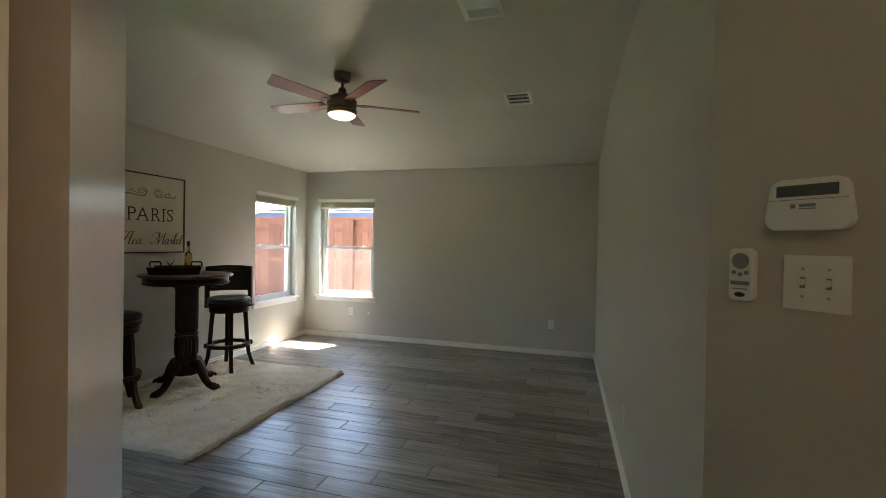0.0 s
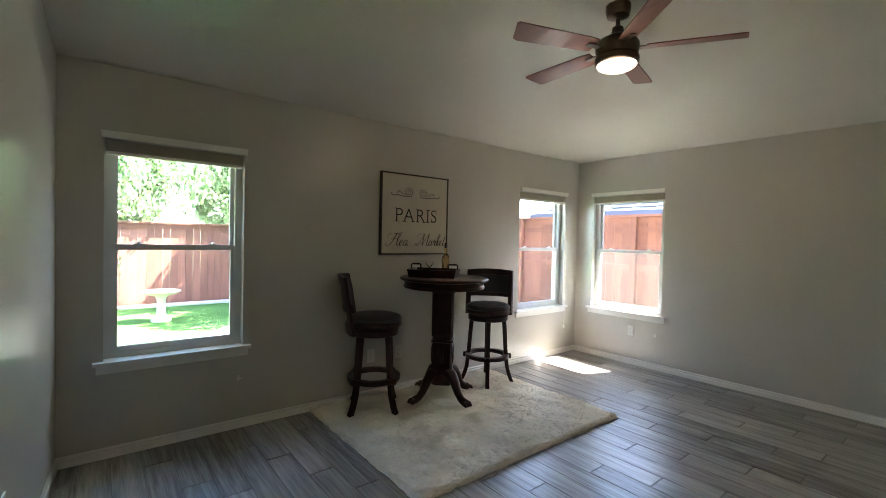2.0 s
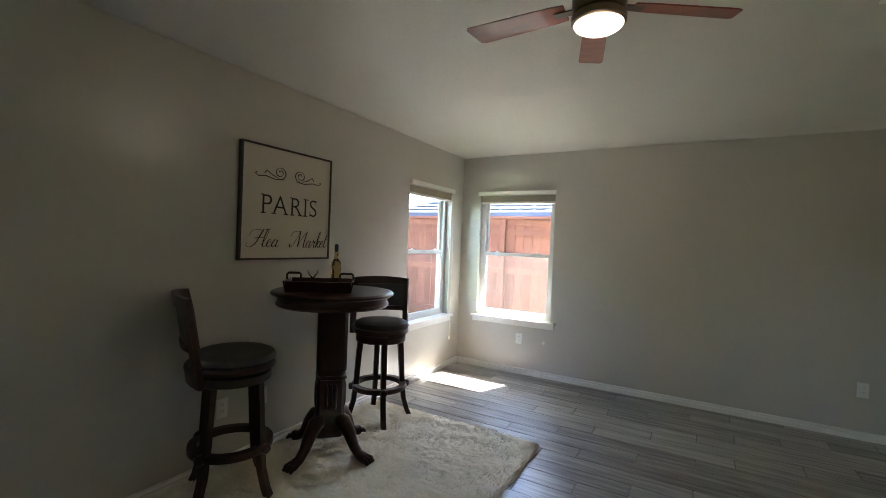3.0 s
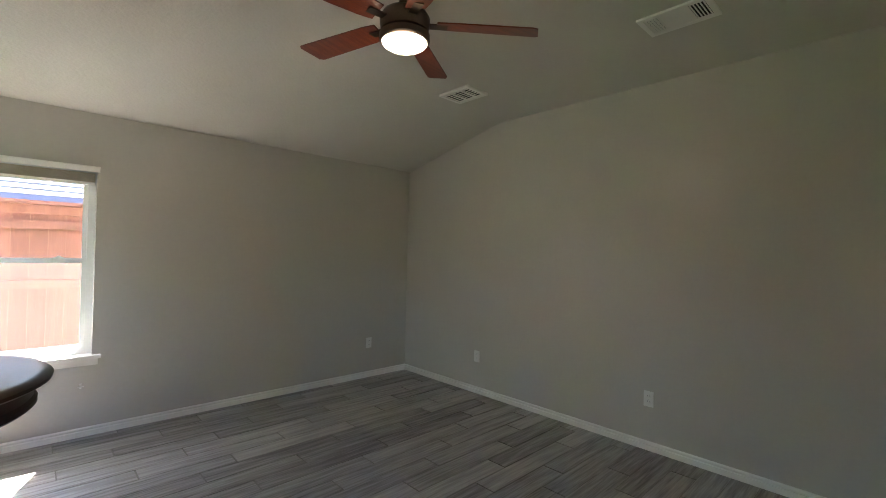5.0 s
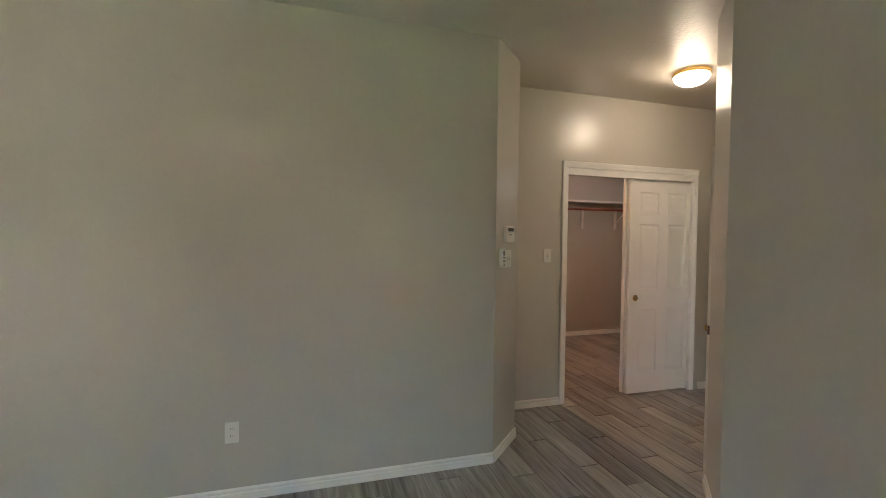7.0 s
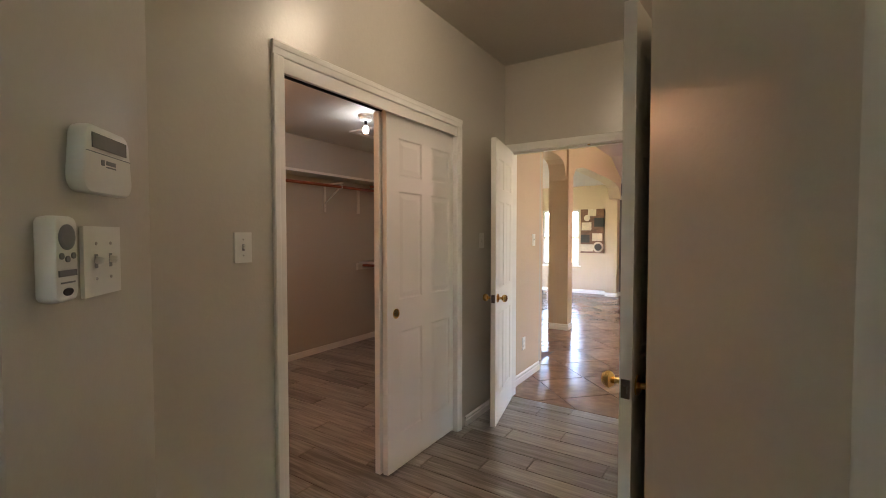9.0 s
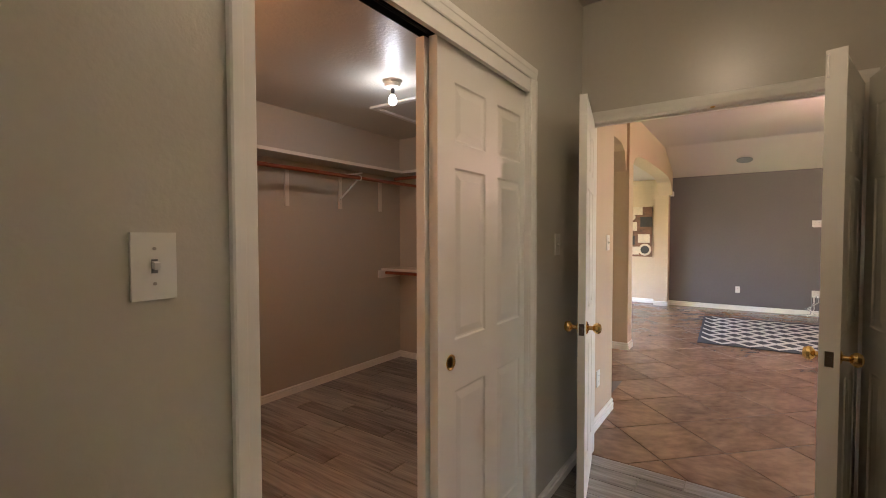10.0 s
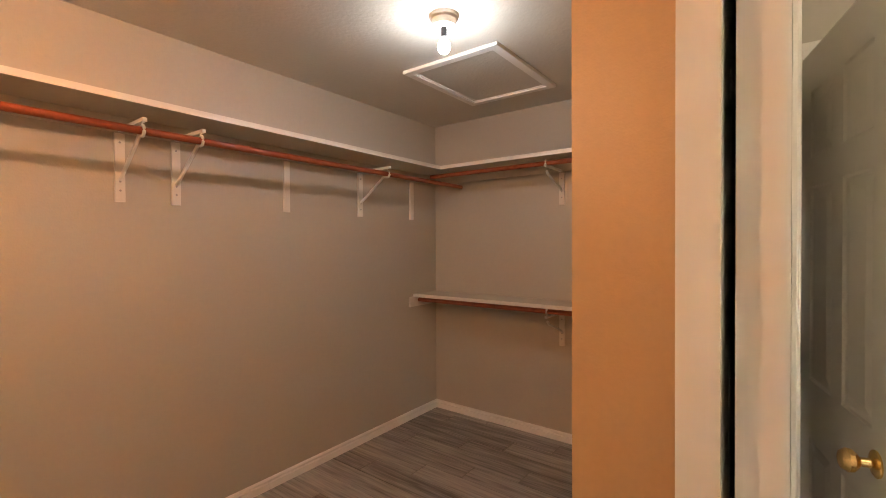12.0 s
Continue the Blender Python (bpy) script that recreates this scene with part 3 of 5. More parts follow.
for x in (0.816, 0.861):
    bm = bmesh.new()
    box(bm, x - 0.019, x - 0.0165, CO0 + 0.02, CO1 - 0.02, 2.052, COZ - 0.0195)
    box(bm, x + 0.0165, x + 0.019, CO0 + 0.02, CO1 - 0.02, 2.052, COZ - 0.0195)
    box(bm, x - 0.0165, x + 0.0165, CO0 + 0.02, CO1 - 0.02, COZ - 0.023, COZ - 0.0195)
    part("channel", bm, DARKPL, track, "dark metal channel")
bm = bmesh.new()
box(bm, DD1, DD1 + 0.012, YH - 0.119, YH - 0.001, 0, DDZ)
box(bm, DD0 - 0.012, DD0, YH - 0.119, YH - 0.001, 0, DDZ)
box(bm, DD0 - 0.012, DD1 + 0.012, YH - 0.119, YH - 0.001, DDZ, DDZ + 0.012)
box(bm, DD0, DD1, YH - 0.08, YH - 0.045, DDZ - 0.012, DDZ)
structure("trim_double_door_jamb", bm, TRIM, "cream painted jamb lining the double doorway", "door jamb")
bm = bmesh.new()
for a, b, stop in ((WD0, WD0 + 0.014, WD0 + 0.026), (WD1 - 0.014, WD1, WD1 - 0.026)):
    box(bm, XW - 0.119, XW - 0.001, a, b, 0, 2.036)
    box(bm, XW - 0.075, XW - 0.040, min(stop, b if stop > b else a), max(stop, b if stop > b else a), 0, 2.024)
box(bm, XW - 0.119, XW - 0.001, WD0, WD1, 2.036, 2.049)
box(bm, XW - 0.075, XW - 0.040, WD0 + 0.026, WD1 - 0.026, 2.024, 2.036)
structure("trim_bath_door_jamb", bm, TRIM, "cream painted jamb with stop lining the side doorway", "door jamb")
bm = bmesh.new()
lathe(bm, [(0.008, DDZ - 0.006), (0.012, DDZ - 0.001)], 12, Matrix.Translation((0.10, YH - 0.022, 0)))
tagged(part("ball_catch", bm, BRASS), "small brass ball catch in the door head", "door catch")


# ---- wall plates ----
def wall_plate(kind, at, w=0.07, h=0.115, gang=1, name="", label=""):
    """Local: plate in the xz plane, face towards -y."""
    ob = thing(name or ("light_switch" if kind == "switch" else "wall_outlet"),
               label or ("white toggle light switch plate on the wall" if kind == "switch" else "white duplex outlet plate on the wall"),
               "switch" if kind == "switch" else "outlet", at, "wall plates")
    bm = bmesh.new()
    box(bm, -w / 2, w / 2, -0.006, 0, -h / 2, h / 2)
    part("plate", bm, PLASTIC, ob, bevel=0.003)
    for g in range(gang):
        x = (g - (gang - 1) / 2) * 0.046
        if kind == "switch":
            bm = bmesh.new()
            box(bm, x - 0.005, x + 0.005, -0.0065, -0.006, -0.012, 0.012)
            part("slot", bm, GREYPL, ob)
            bm = bmesh.new()
            box(bm, x - 0.0045, x + 0.0045, -0.018, -0.006, -0.002, 0.010, Matrix.Rotation(radians(12), 4, 'X'))
            part("toggle", bm, PLASTIC, ob, bevel=0.001)
            for z in (-0.030, 0.030):
                bm = bmesh.new()
                lathe(bm, [(0.003, 0.006), (0.003, 0.0072)], 8, Matrix.Translation((x, 0, z)) @ Matrix.Rotation(radians(90), 4, 'X'))
                part("screw", bm, STEEL, ob)
        else:
            for z in (-0.020, 0.020):
                bm = bmesh.new()
                lathe(bm, [(0.016, 0.006), (0.016, 0.008)], 16, Matrix.Translation((x, 0, z)) @ Matrix.Rotation(radians(90), 4, 'X'))
                sock = part("socket", bm, PLASTIC, ob)
                bm = bmesh.new()
                for dx in (-0.006, 0.006):
                    box(bm, x + dx - 0.001, x + dx + 0.001, -0.0084, -0.008, z - 0.002, z + 0.007)
                part("slot", bm, DARKPL, sock)
    return ob


NORTH, WEST, EAST, CLOSETW = 0, 90, -90, -90
wall_plate("outlet", pose(-3.351, YB, 0.385))
wall_plate("outlet", pose(-0.535, YB, 0.388))
wall_plate("outlet", pose(XR, 4.988, 0.375, 0, 0, EAST))
wall_plate("outlet", pose(XR, 3.272, 0.378, 0, 0, EAST))
wall_plate("outlet", pose(XL, 3.46, 0.36, 0, 0, WEST))
wall_plate("outlet", pose(XL, 3.18, 0.36, 0, 0, WEST), name="cable_plate", label="white blank cable plate on the wall")
wall_plate("outlet", pose(-2.93, YE + (E1[1] - YE - 0.02) * (-2.93 - XL) / (E1[0] - XL) + 0.02, 0.385, 0, 0, 180 + math.degrees(math.atan2(E1[1] - YE - 0.02, E1[0] - XL))))
wall_plate("switch", pose(XC, 0.899, 1.316, 0, 0, -90))
wall_plate("switch", pose(XC, -1.035, 1.318, 0, 0, -90))
cdir = math.degrees(math.atan2(CB[1] - CA[1], CB[0] - CA[0]))
cham = lambda s, z: pose(CA[0] + s * math.cos(radians(cdir)), CA[1] + s * math.sin(radians(cdir)), z, 0, 0, cdir)
wall_plate("switch", cham(0.228, 1.321), 0.117, 0.119, 2, label="white double toggle switch plate on the angled wall")



def rounded_case(w_top, w_low, h, depth, r, n=6):
    """A plastic case on a wall with rounded corners and a softened front; face towards -y."""
    ring = []
    for cx, cz, a0 in ((w_low / 2 - r, -h / 2 + r, -90), (w_top / 2 - r, h / 2 - r, 0), (-w_top / 2 + r, h / 2 - r, 90), (-w_low / 2 + r, -h / 2 + r, 180)):
        ring += [(cx + r * math.cos(radians(a0 + 90 * k / n)), cz + r * math.sin(radians(a0 + 90 * k / n))) for k in range(n + 1)]
    bm = bmesh.new()
    loops = [[bm.verts.new((x * f, -y, z * g)) for x, z in ring] for y, f, g in ((0, 0.97, 0.97), (depth * 0.35, 1.0, 1.0), (depth * 0.8, 1.0, 1.0), (depth * 0.96, 0.975, 0.965), (depth, 0.94, 0.92))]
    for a, b in zip(loops, loops[1:]):
        for k in range(len(ring)):
            bm.faces.new((a[k], a[(k + 1) % len(ring)], b[(k + 1) % len(ring)], b[k]))
    bm.faces.new(loops[0][::-1])
    bm.faces.new(loops[-1])
    return bm


kp = thing("alarm_keypad", "white alarm keypad with dark screen on the angled wall", "keypad", cham(0.215, 1.490) @ Matrix.Diagonal((1.12, 1.0, 1.16, 1)))
part("body", rounded_case(0.128, 0.142, 0.096, 0.026, 0.022), PLASTIC, kp, smooth=True)
bm = bmesh.new()
box(bm, -0.049, 0.049, -0.0275, -0.025, 0.015, 0.036)
part("screen", bm, LCD, kp, "dark grey display")
bm = bmesh.new()
box(bm, -0.063, 0.063, -0.0270, -0.025, 0.0085, 0.0095)
part("flap_joint", bm, GREYPL, kp)
bm = bmesh.new()
box(bm, -0.025, -0.017, -0.0270, -0.025, -0.007, 0.001)
box(bm, -0.011, 0.015, -0.0270, -0.025, -0.005, 0.001)
box(bm, -0.011, 0.015, -0.0270, -0.025, -0.009, -0.007)
part("badge", bm, GREYPL, kp, "small dark badge and lines")

rc = thing("fan_remote", "white fan remote in a wall cradle", "remote control", cham(0.089, 1.331) @ Matrix.Diagonal((1.15, 1.0, 1.14, 1)))
part("cradle", rounded_case(0.045, 0.045, 0.110, 0.026, 0.010), PLASTIC, rc, smooth=True)
bm = bmesh.new()
lathe(bm, [(0.0165, 0.0255), (0.0165, 0.0275), (0.013, 0.0285)], 24, Matrix.Translation((0, 0, 0.028)) @ Matrix.Rotation(radians(90), 4, 'X'))
part("dial", bm, GREYPL, rc, "round grey button pad")
for x, z in ((-0.012, 0.004), (0.0, 0.0), (0.012, 0.004)):
    bm = bmesh.new()
    lathe(bm, [(0.0042, 0.0255), (0.0042, 0.028)], 12, Matrix.Translation((x, 0, z)) @ Matrix.Rotation(radians(90), 4, 'X'))
    part("button", bm, GREYPL, rc)
bm = bmesh.new()
box(bm, -0.018, 0.018, -0.0275, -0.0255, -0.022, -0.014)
box(bm, -0.014, 0.014, -0.0275, -0.0255, -0.031, -0.029)
part("label_bars", bm, GREYPL, rc)
bm = bmesh.new()
lathe(bm, [(0.010, 0.0255), (0.010, 0.0272)], 20, Matrix.Translation((0, 0, -0.042)) @ Matrix.Rotation(radians(90), 4, 'X') @ Matrix.Diagonal((1, 0.5, 1, 1)))
part("badge", bm, DARKPL, rc, "dark oval badge")


# small cord cleats below the windows
def cleat(at):
    ob = thing("cord_cleat", "small white blind cord cleat on the wall", "cord cleat", at, "cord cleats")
    bm = bmesh.new()
    box(bm, -0.006, 0.006, -0.004, 0, -0.02, 0.02)
    part("plate", bm, PLASTIC, ob, bevel=0.001)
    bm = bmesh.new()
    tube(bm, [(0, -0.002, 0), (0, -0.018, 0)], 0.006, 8)
    tube(bm, [(-0.018, -0.02, 0), (0.018, -0.02, 0)], 0.005, 8)
    part("horn", bm, PLASTIC, ob)


cleat(pose(-3.07, YB, 0.375))
cleat(pose(XL, 2.10, 0.36, 0, 0, 90))


# ---- ceiling things ----
def ceiling_vent(at, w, d, pattern, label):
    """A stamped register, face down; local x is its length."""
    ob = thing("ceiling_vent", label, "vent", at, "ceiling vents")
    bm = bmesh.new()
    e = 0.028
    box(bm, -w / 2, w / 2, -d / 2, -d / 2 + e, -0.012, 0.01)
    box(bm, -w / 2, w / 2, d / 2 - e, d / 2, -0.012, 0.01)
    box(bm, -w / 2, -w / 2 + e, -d / 2 + e, d / 2 - e, -0.012, 0)
    box(bm, w / 2 - e, w / 2, -d / 2 + e, d / 2 - e, -0.012, 0)
    part("frame", bm, WHITE, ob, bevel=0.003)
    # A black sheet stands in for the shade up inside the duct.
    bm = bmesh.new()
    box(bm, -w / 2 + e, w / 2 - e, -d / 2 + e, d / 2 - e, -0.002, 0.004)
    part("backing", bm, DARK, ob)
    if pattern == "three":
        for a, b in ((-w / 2 + e + (w - 2 * e) * 0.30, 0.006), (-w / 2 + e + (w - 2 * e) * 0.68, 0.006)):
            bm = bmesh.new()
            box(bm, a - b, a + b, -d / 2 + e, d / 2 - e, -0.012, -0.002)
            part("divider", bm, WHITE, ob)
        n = 6
        for k in range(n):
            y = -d / 2 + e + (k + 0.5) * (d - 2 * e) / n
            bm = bmesh.new()
            box(bm, -w / 2 + e, w / 2 - e, -0.003, 0.003, -0.0008, 0.0008, Matrix.Translation((0, y, -0.008)) @ Matrix.Rotation(radians(55), 4, 'X'))
            part("slat", bm, WHITE, ob)
    else:
        bm = bmesh.new()
        box(bm, -w * 0.20, w * 0.20, -d / 2 + e, d / 2 - e, -0.010, -0.003)
        part("cover", bm, WHITE, ob, "plain white centre plate")
        for s in (-1, 1):
            for k in range(5):
                x = s * (w * 0.20 + (k + 0.5) * (w * 0.3 - e) / 5)
                bm = bmesh.new()
                box(bm, -0.006, 0.006, -d / 2 + e, d / 2 - e, -0.0008, 0.0008, Matrix.Translation((x, 0, -0.008)) @ Matrix.Rotation(radians(35 * s), 4, 'Y'))
                part("slat", bm, WHITE, ob)
    return ob


ceiling_vent(pose(-0.815, 4.48, ZC - 0.006, 0, 0, 90), 0.32, 0.245, "three", "white metal ceiling register with open louvres")
ceiling_vent(pose(-0.855, 2.83, ZC, 0, 0, 90), 0.36, 0.23, "ends", "white metal ceiling register with blank centre")


def ceiling_fan(at, label, turn=0.0, lit=FANGLASS, group=""):
    f = thing("ceiling_fan", label, "ceiling fan", at, group)
    bm = bmesh.new()
    lathe(bm, [(0.030, -0.075), (0.060, -0.060), (0.068, -0.030), (0.068, 0.0)], 28)
    part("canopy", bm, BRONZE, f, smooth=True)
    bm = bmesh.new()
    lathe(bm, [(0.0125, -0.16), (0.0125, -0.07)], 14)
    part("downrod", bm, BRONZE, f, smooth=True)
    bm = bmesh.new()
    lathe(bm, [(0.085, -0.293), (0.112, -0.283), (0.118, -0.243), (0.118, -0.220), (0.105, -0.198), (0.060, -0.173), (0.035, -0.158), (0.030, -0.123), (0.018, -0.113)], 36)
    part("motor_housing", bm, BRONZE, f, "brushed bronze housing", smooth=True)
    bm = bmesh.new()
    lathe(bm, [(0.108, -0.330), (0.119, -0.323), (0.119, -0.296), (0.085, -0.294)], 36)
    part("light_ring", bm, BRONZE, f, smooth=True)
    bm = bmesh.new()
    lathe(bm, [(0.004, -0.366)] + [(0.108 * math.sin(a), -0.328 - 0.038 * math.cos(a)) for a in (0.3, 0.6, 0.9, 1.2, 1.45)], 36)
    part("light_bowl", bm, lit, f, "glowing frosted glass bowl", smooth=True)
    for k in range(5):
        a = turn + 72 * k
        m = Matrix.Rotation(radians(a), 4, 'Z')
        bm = bmesh.new()
        box(bm, 0.09, 0.20, -0.022, 0.022, -0.250, -0.244, m @ Matrix.Rotation(0, 4, 'X'))
        part("blade_iron", bm, BRONZE, f, bevel=0.002)
        bm = bmesh.new()
        tilt = m @ Matrix.Translation((0, 0, -0.242)) @ Matrix.Rotation(radians(12), 4, 'X')
        outline = [(0.15, -0.050), (0.22, -0.058), (0.60, -0.068), (0.625, -0.055), (0.655, 0.055), (0.645, 0.068), (0.22, 0.058), (0.15, 0.050)]
        lo = [bm.verts.new(tilt @ Vector((x, y, -0.003))) for x, y in outline]
        hi = [bm.verts.new(tilt @ Vector((x, y, 0.003))) for x, y in outline]
        bm.faces.new(lo[::-1])
        bm.faces.new(hi)
        for i in range(len(lo)):
            j = (i + 1) % len(lo)
            bm.faces.new((lo[i], lo[j], hi[j], hi[i]))
        part("blade", bm, CHERRY, f, "cherry-stained wooden blade", bevel=0.0015)
    return f


ceiling_fan(pose(-2.12, 3.605, ZC), "bronze five-blade ceiling fan with a lit bowl", 33.0)

hl = thing("hall_ceiling_light", "flush ceiling light with lit frosted bowl and brass rim", "ceiling light", pose(0.072, 0.10, ZC))
bm = bmesh.new()
lathe(bm, [(0.125, -0.030), (0.132, -0.024), (0.132, -0.004), (0.120, 0)], 32)
part("rim", bm, BRASS, hl, "brass rim", smooth=True)
bm = bmesh.new()
lathe(bm, [(0.004, -0.105)] + [(0.125 * math.sin(a), -0.031 - 0.074 * math.cos(a)) for a in (0.25, 0.5, 0.75, 1.0, 1.25, 1.5)], 32)
part("bowl", bm, HALLGLASS, hl, "glowing frosted glass bowl", smooth=True)


def closet_bulb(at):
    cb = thing("closet_bulb", "bare lit bulb in a white ceiling lampholder", "light bulb", at, "closet bulbs")
    bm = bmesh.new()
    lathe(bm, [(0.030, -0.052), (0.052, -0.046), (0.056, -0.020), (0.066, -0.014), (0.068, 0)], 28)
    part("lampholder", bm, PLASTIC, cb, smooth=True)
    bm = bmesh.new()
    lathe(bm, [(0.013, -0.095), (0.014, -0.052)], 16)
    part("socket", bm, DARKPL, cb, "dark bulb neck", smooth=True)
    bm = bmesh.new()
    lathe(bm, [(0.003, -0.168), (0.016, -0.163), (0.026, -0.150), (0.029, -0.136), (0.025, -0.118), (0.016, -0.103), (0.013, -0.095)], 24)
    bulb_ob = part("bulb", bm, BULB, cb, "glowing bulb", smooth=True)
    bulb_ob.visible_shadow = False


closet_bulb(pose(1.975, -1.085, CZ))
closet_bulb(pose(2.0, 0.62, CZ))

hatch = thing("attic_hatch", "greige attic access panel with moulded frame in the closet ceiling", "attic hatch", pose(2.222, -1.812, CZ))
bm = bmesh.new()
for a, b, c, d in ((-0.315, 0.315, -0.375, -0.33), (-0.315, 0.315, 0.33, 0.375), (-0.315, -0.27, -0.33, 0.33), (0.27, 0.315, -0.33, 0.33)):
    box(bm, a, b, c, d, -0.018, 0)
for a, b, c, d in ((-0.275, 0.275, -0.335, -0.318), (-0.275, 0.275, 0.318, 0.335), (-0.275, -0.258, -0.318, 0.318), (0.258, 0.275, -0.318, 0.318)):
    box(bm, a, b, c, d, -0.011, -0.001)
part("frame", bm, TRIM, hatch, bevel=0.003)
bm = bmesh.new()
box(bm, -0.268, 0.268, -0.328, 0.328, -0.006, -0.001)
part("panel", bm, CEIL, hatch)

# ---- closet fittings ----
SX, SZ = 2.845, 2.02
sh = thing("closet_shelf", "greige painted closet shelf along two walls on cleats", "shelf")
bm = bmesh.new()
box(bm, SX, CX1 - 0.001, CY0 + 0.001, CY1 - 0.001, SZ - 0.019, SZ)
part("long_board", bm, CLOSET_WALL, sh)
bm = bmesh.new()
box(bm, SX - 0.006, SX, CY0 + 0.33, CY1 - 0.001, SZ - 0.024, SZ + 0.002)
part("long_nosing", bm, SHELF_EDGE, sh, bevel=0.002)
bm = bmesh.new()
box(bm, 1.327, SX - 0.007, CY0 + 0.001, CY0 + 0.33, SZ - 0.019, SZ)
part("end_board", bm, CLOSET_WALL, sh)
bm = bmesh.new()
box(bm, 1.327, SX - 0.007, CY0 + 0.331, CY0 + 0.336, SZ - 0.024, SZ + 0.002)
part("end_nosing", bm, SHELF_EDGE, sh, bevel=0.002)
bm = bmesh.new()
box(bm, CX1 - 0.02, CX1 - 0.001, CY0 + 0.02, CY1 - 0.001, SZ - 0.09, SZ - 0.020)
part("long_cleat", bm, CLOSET_WALL, sh)
bm = bmesh.new()
box(bm, 1.327, CX1 - 0.021, CY0 + 0.001, CY0 + 0.02, SZ - 0.09, SZ - 0.020)
part("end_cleat", bm, CLOSET_WALL, sh)
ls = thing("lower_closet_shelf", "greige painted lower closet shelf on the end wall", "shelf")
LSZ = 1.015
bm = bmesh.new()
box(bm, 1.327, CX1 - 0.001, CY0 + 0.001, CY0 + 0.30, LSZ - 0.019, LSZ)
part("board", bm, CLOSET_WALL, ls)
bm = bmesh.new()
box(bm, 1.327, CX1 - 0.001, CY0 + 0.3005, CY0 + 0.306, LSZ - 0.022, LSZ + 0.002)
part("nosing", bm, SHELF_EDGE, ls, bevel=0.002)
bm = bmesh.new()
box(bm, CX1 - 0.02, CX1 - 0.001, CY0 + 0.02, CY0 + 0.36, LSZ - 0.10, LSZ - 0.020)
part("side_cleat", bm, SHELF_EDGE, ls, bevel=0.002)
bm = bmesh.new()
box(bm, 1.327, CX1 - 0.021, CY0 + 0.001, CY0 + 0.02, LSZ - 0.09, LSZ - 0.020)
part("end_cleat", bm, CLOSET_WALL, ls)


def rod(p, q, label="red-brown stained wooden closet rod"):
    bm = bmesh.new()
    tube(bm, [p, q], 0.0165, 16)
    tagged(part("closet_rod", bm, RODW, None, smooth=True), label, "closet rod", "closet rods")


RX, RZ = 2.875, 1.895
rod((RX, CY0 + 0.004, RZ), (RX, CY1 - 0.004, RZ))
rod((1.33, CY0 + 0.275, 1.955), (2.98, CY0 + 0.275, 1.955))
rod((1.33, CY0 + 0.265, 0.968), (3.12, CY0 + 0.265, 0.968))


def bracket(at, arm=True, reach=0.275, drop=0.33, rod_z=0.0):
    """A shelf and rod bracket; local y is out from the wall, z up with 0 at the plate's foot."""
    ob = thing("shelf_bracket", "white metal rod bracket on a beige wooden strip" if arm else "beige painted wooden shelf support strip", "bracket", at, "closet brackets")
    bm = bmesh.new()
    box(bm, -0.019, 0.019, 0.0, 0.016, 0.0, drop)
    part("plate", bm, SHELF_EDGE, ob, bevel=0.003)
    if arm:
        bm = bmesh.new()
        tube(bm, [(0, 0.018, 0.10), (0, 0.05, 0.12), (0, reach - 0.03, drop - 0.045), (0, reach, drop - 0.02)], 0.0085, 8)
        part("strut", bm, PLASTIC, ob, smooth=True)
        bm = bmesh.new()
        box(bm, -0.008, 0.008, 0.016, reach + 0.03, drop + 0.005, drop + 0.020)
        part("arm", bm, PLASTIC, ob, bevel=0.002)
        bm = bmesh.new()
        pts = [(0, reach + 0.0225 * math.cos(a), rod_z + 0.0225 * math.sin(a)) for a in [radians(d) for d in range(95, -131, -25)]]
        tube(bm, [(0, reach + 0.002, drop + 0.01)] + pts, 0.0065, 8)
        part("hook", bm, PLASTIC, ob, smooth=True)
        for z in (0.05, 0.09, drop - 0.04):
            bm = bmesh.new()
            lathe(bm, [(0.005, 0.016), (0.004, 0.019)], 8, Matrix.Translation((0, 0, z)) @ Matrix.Rotation(radians(-90), 4, 'X'))
            part("screw", bm, STEEL, ob)
    return ob


for y, arm in ((-0.215, True), (-0.446, True), (-1.057, False), (-1.647, True), (-2.20, False)):
    bracket(pose(CX1 - 0.001, y, 1.62, 0, 0, 90), arm, CX1 - RX, 0.305, RZ - 1.62)
bracket(pose(2.0, CY0 + 0.001, 1.70, 0, 0, 0), True, 0.275, 0.225, 1.955 - 1.70)
bracket(pose(2.0, CY0 + 0.001, 0.69, 0, 0, 0), True, 0.265, 0.23, 0.968 - 0.69)


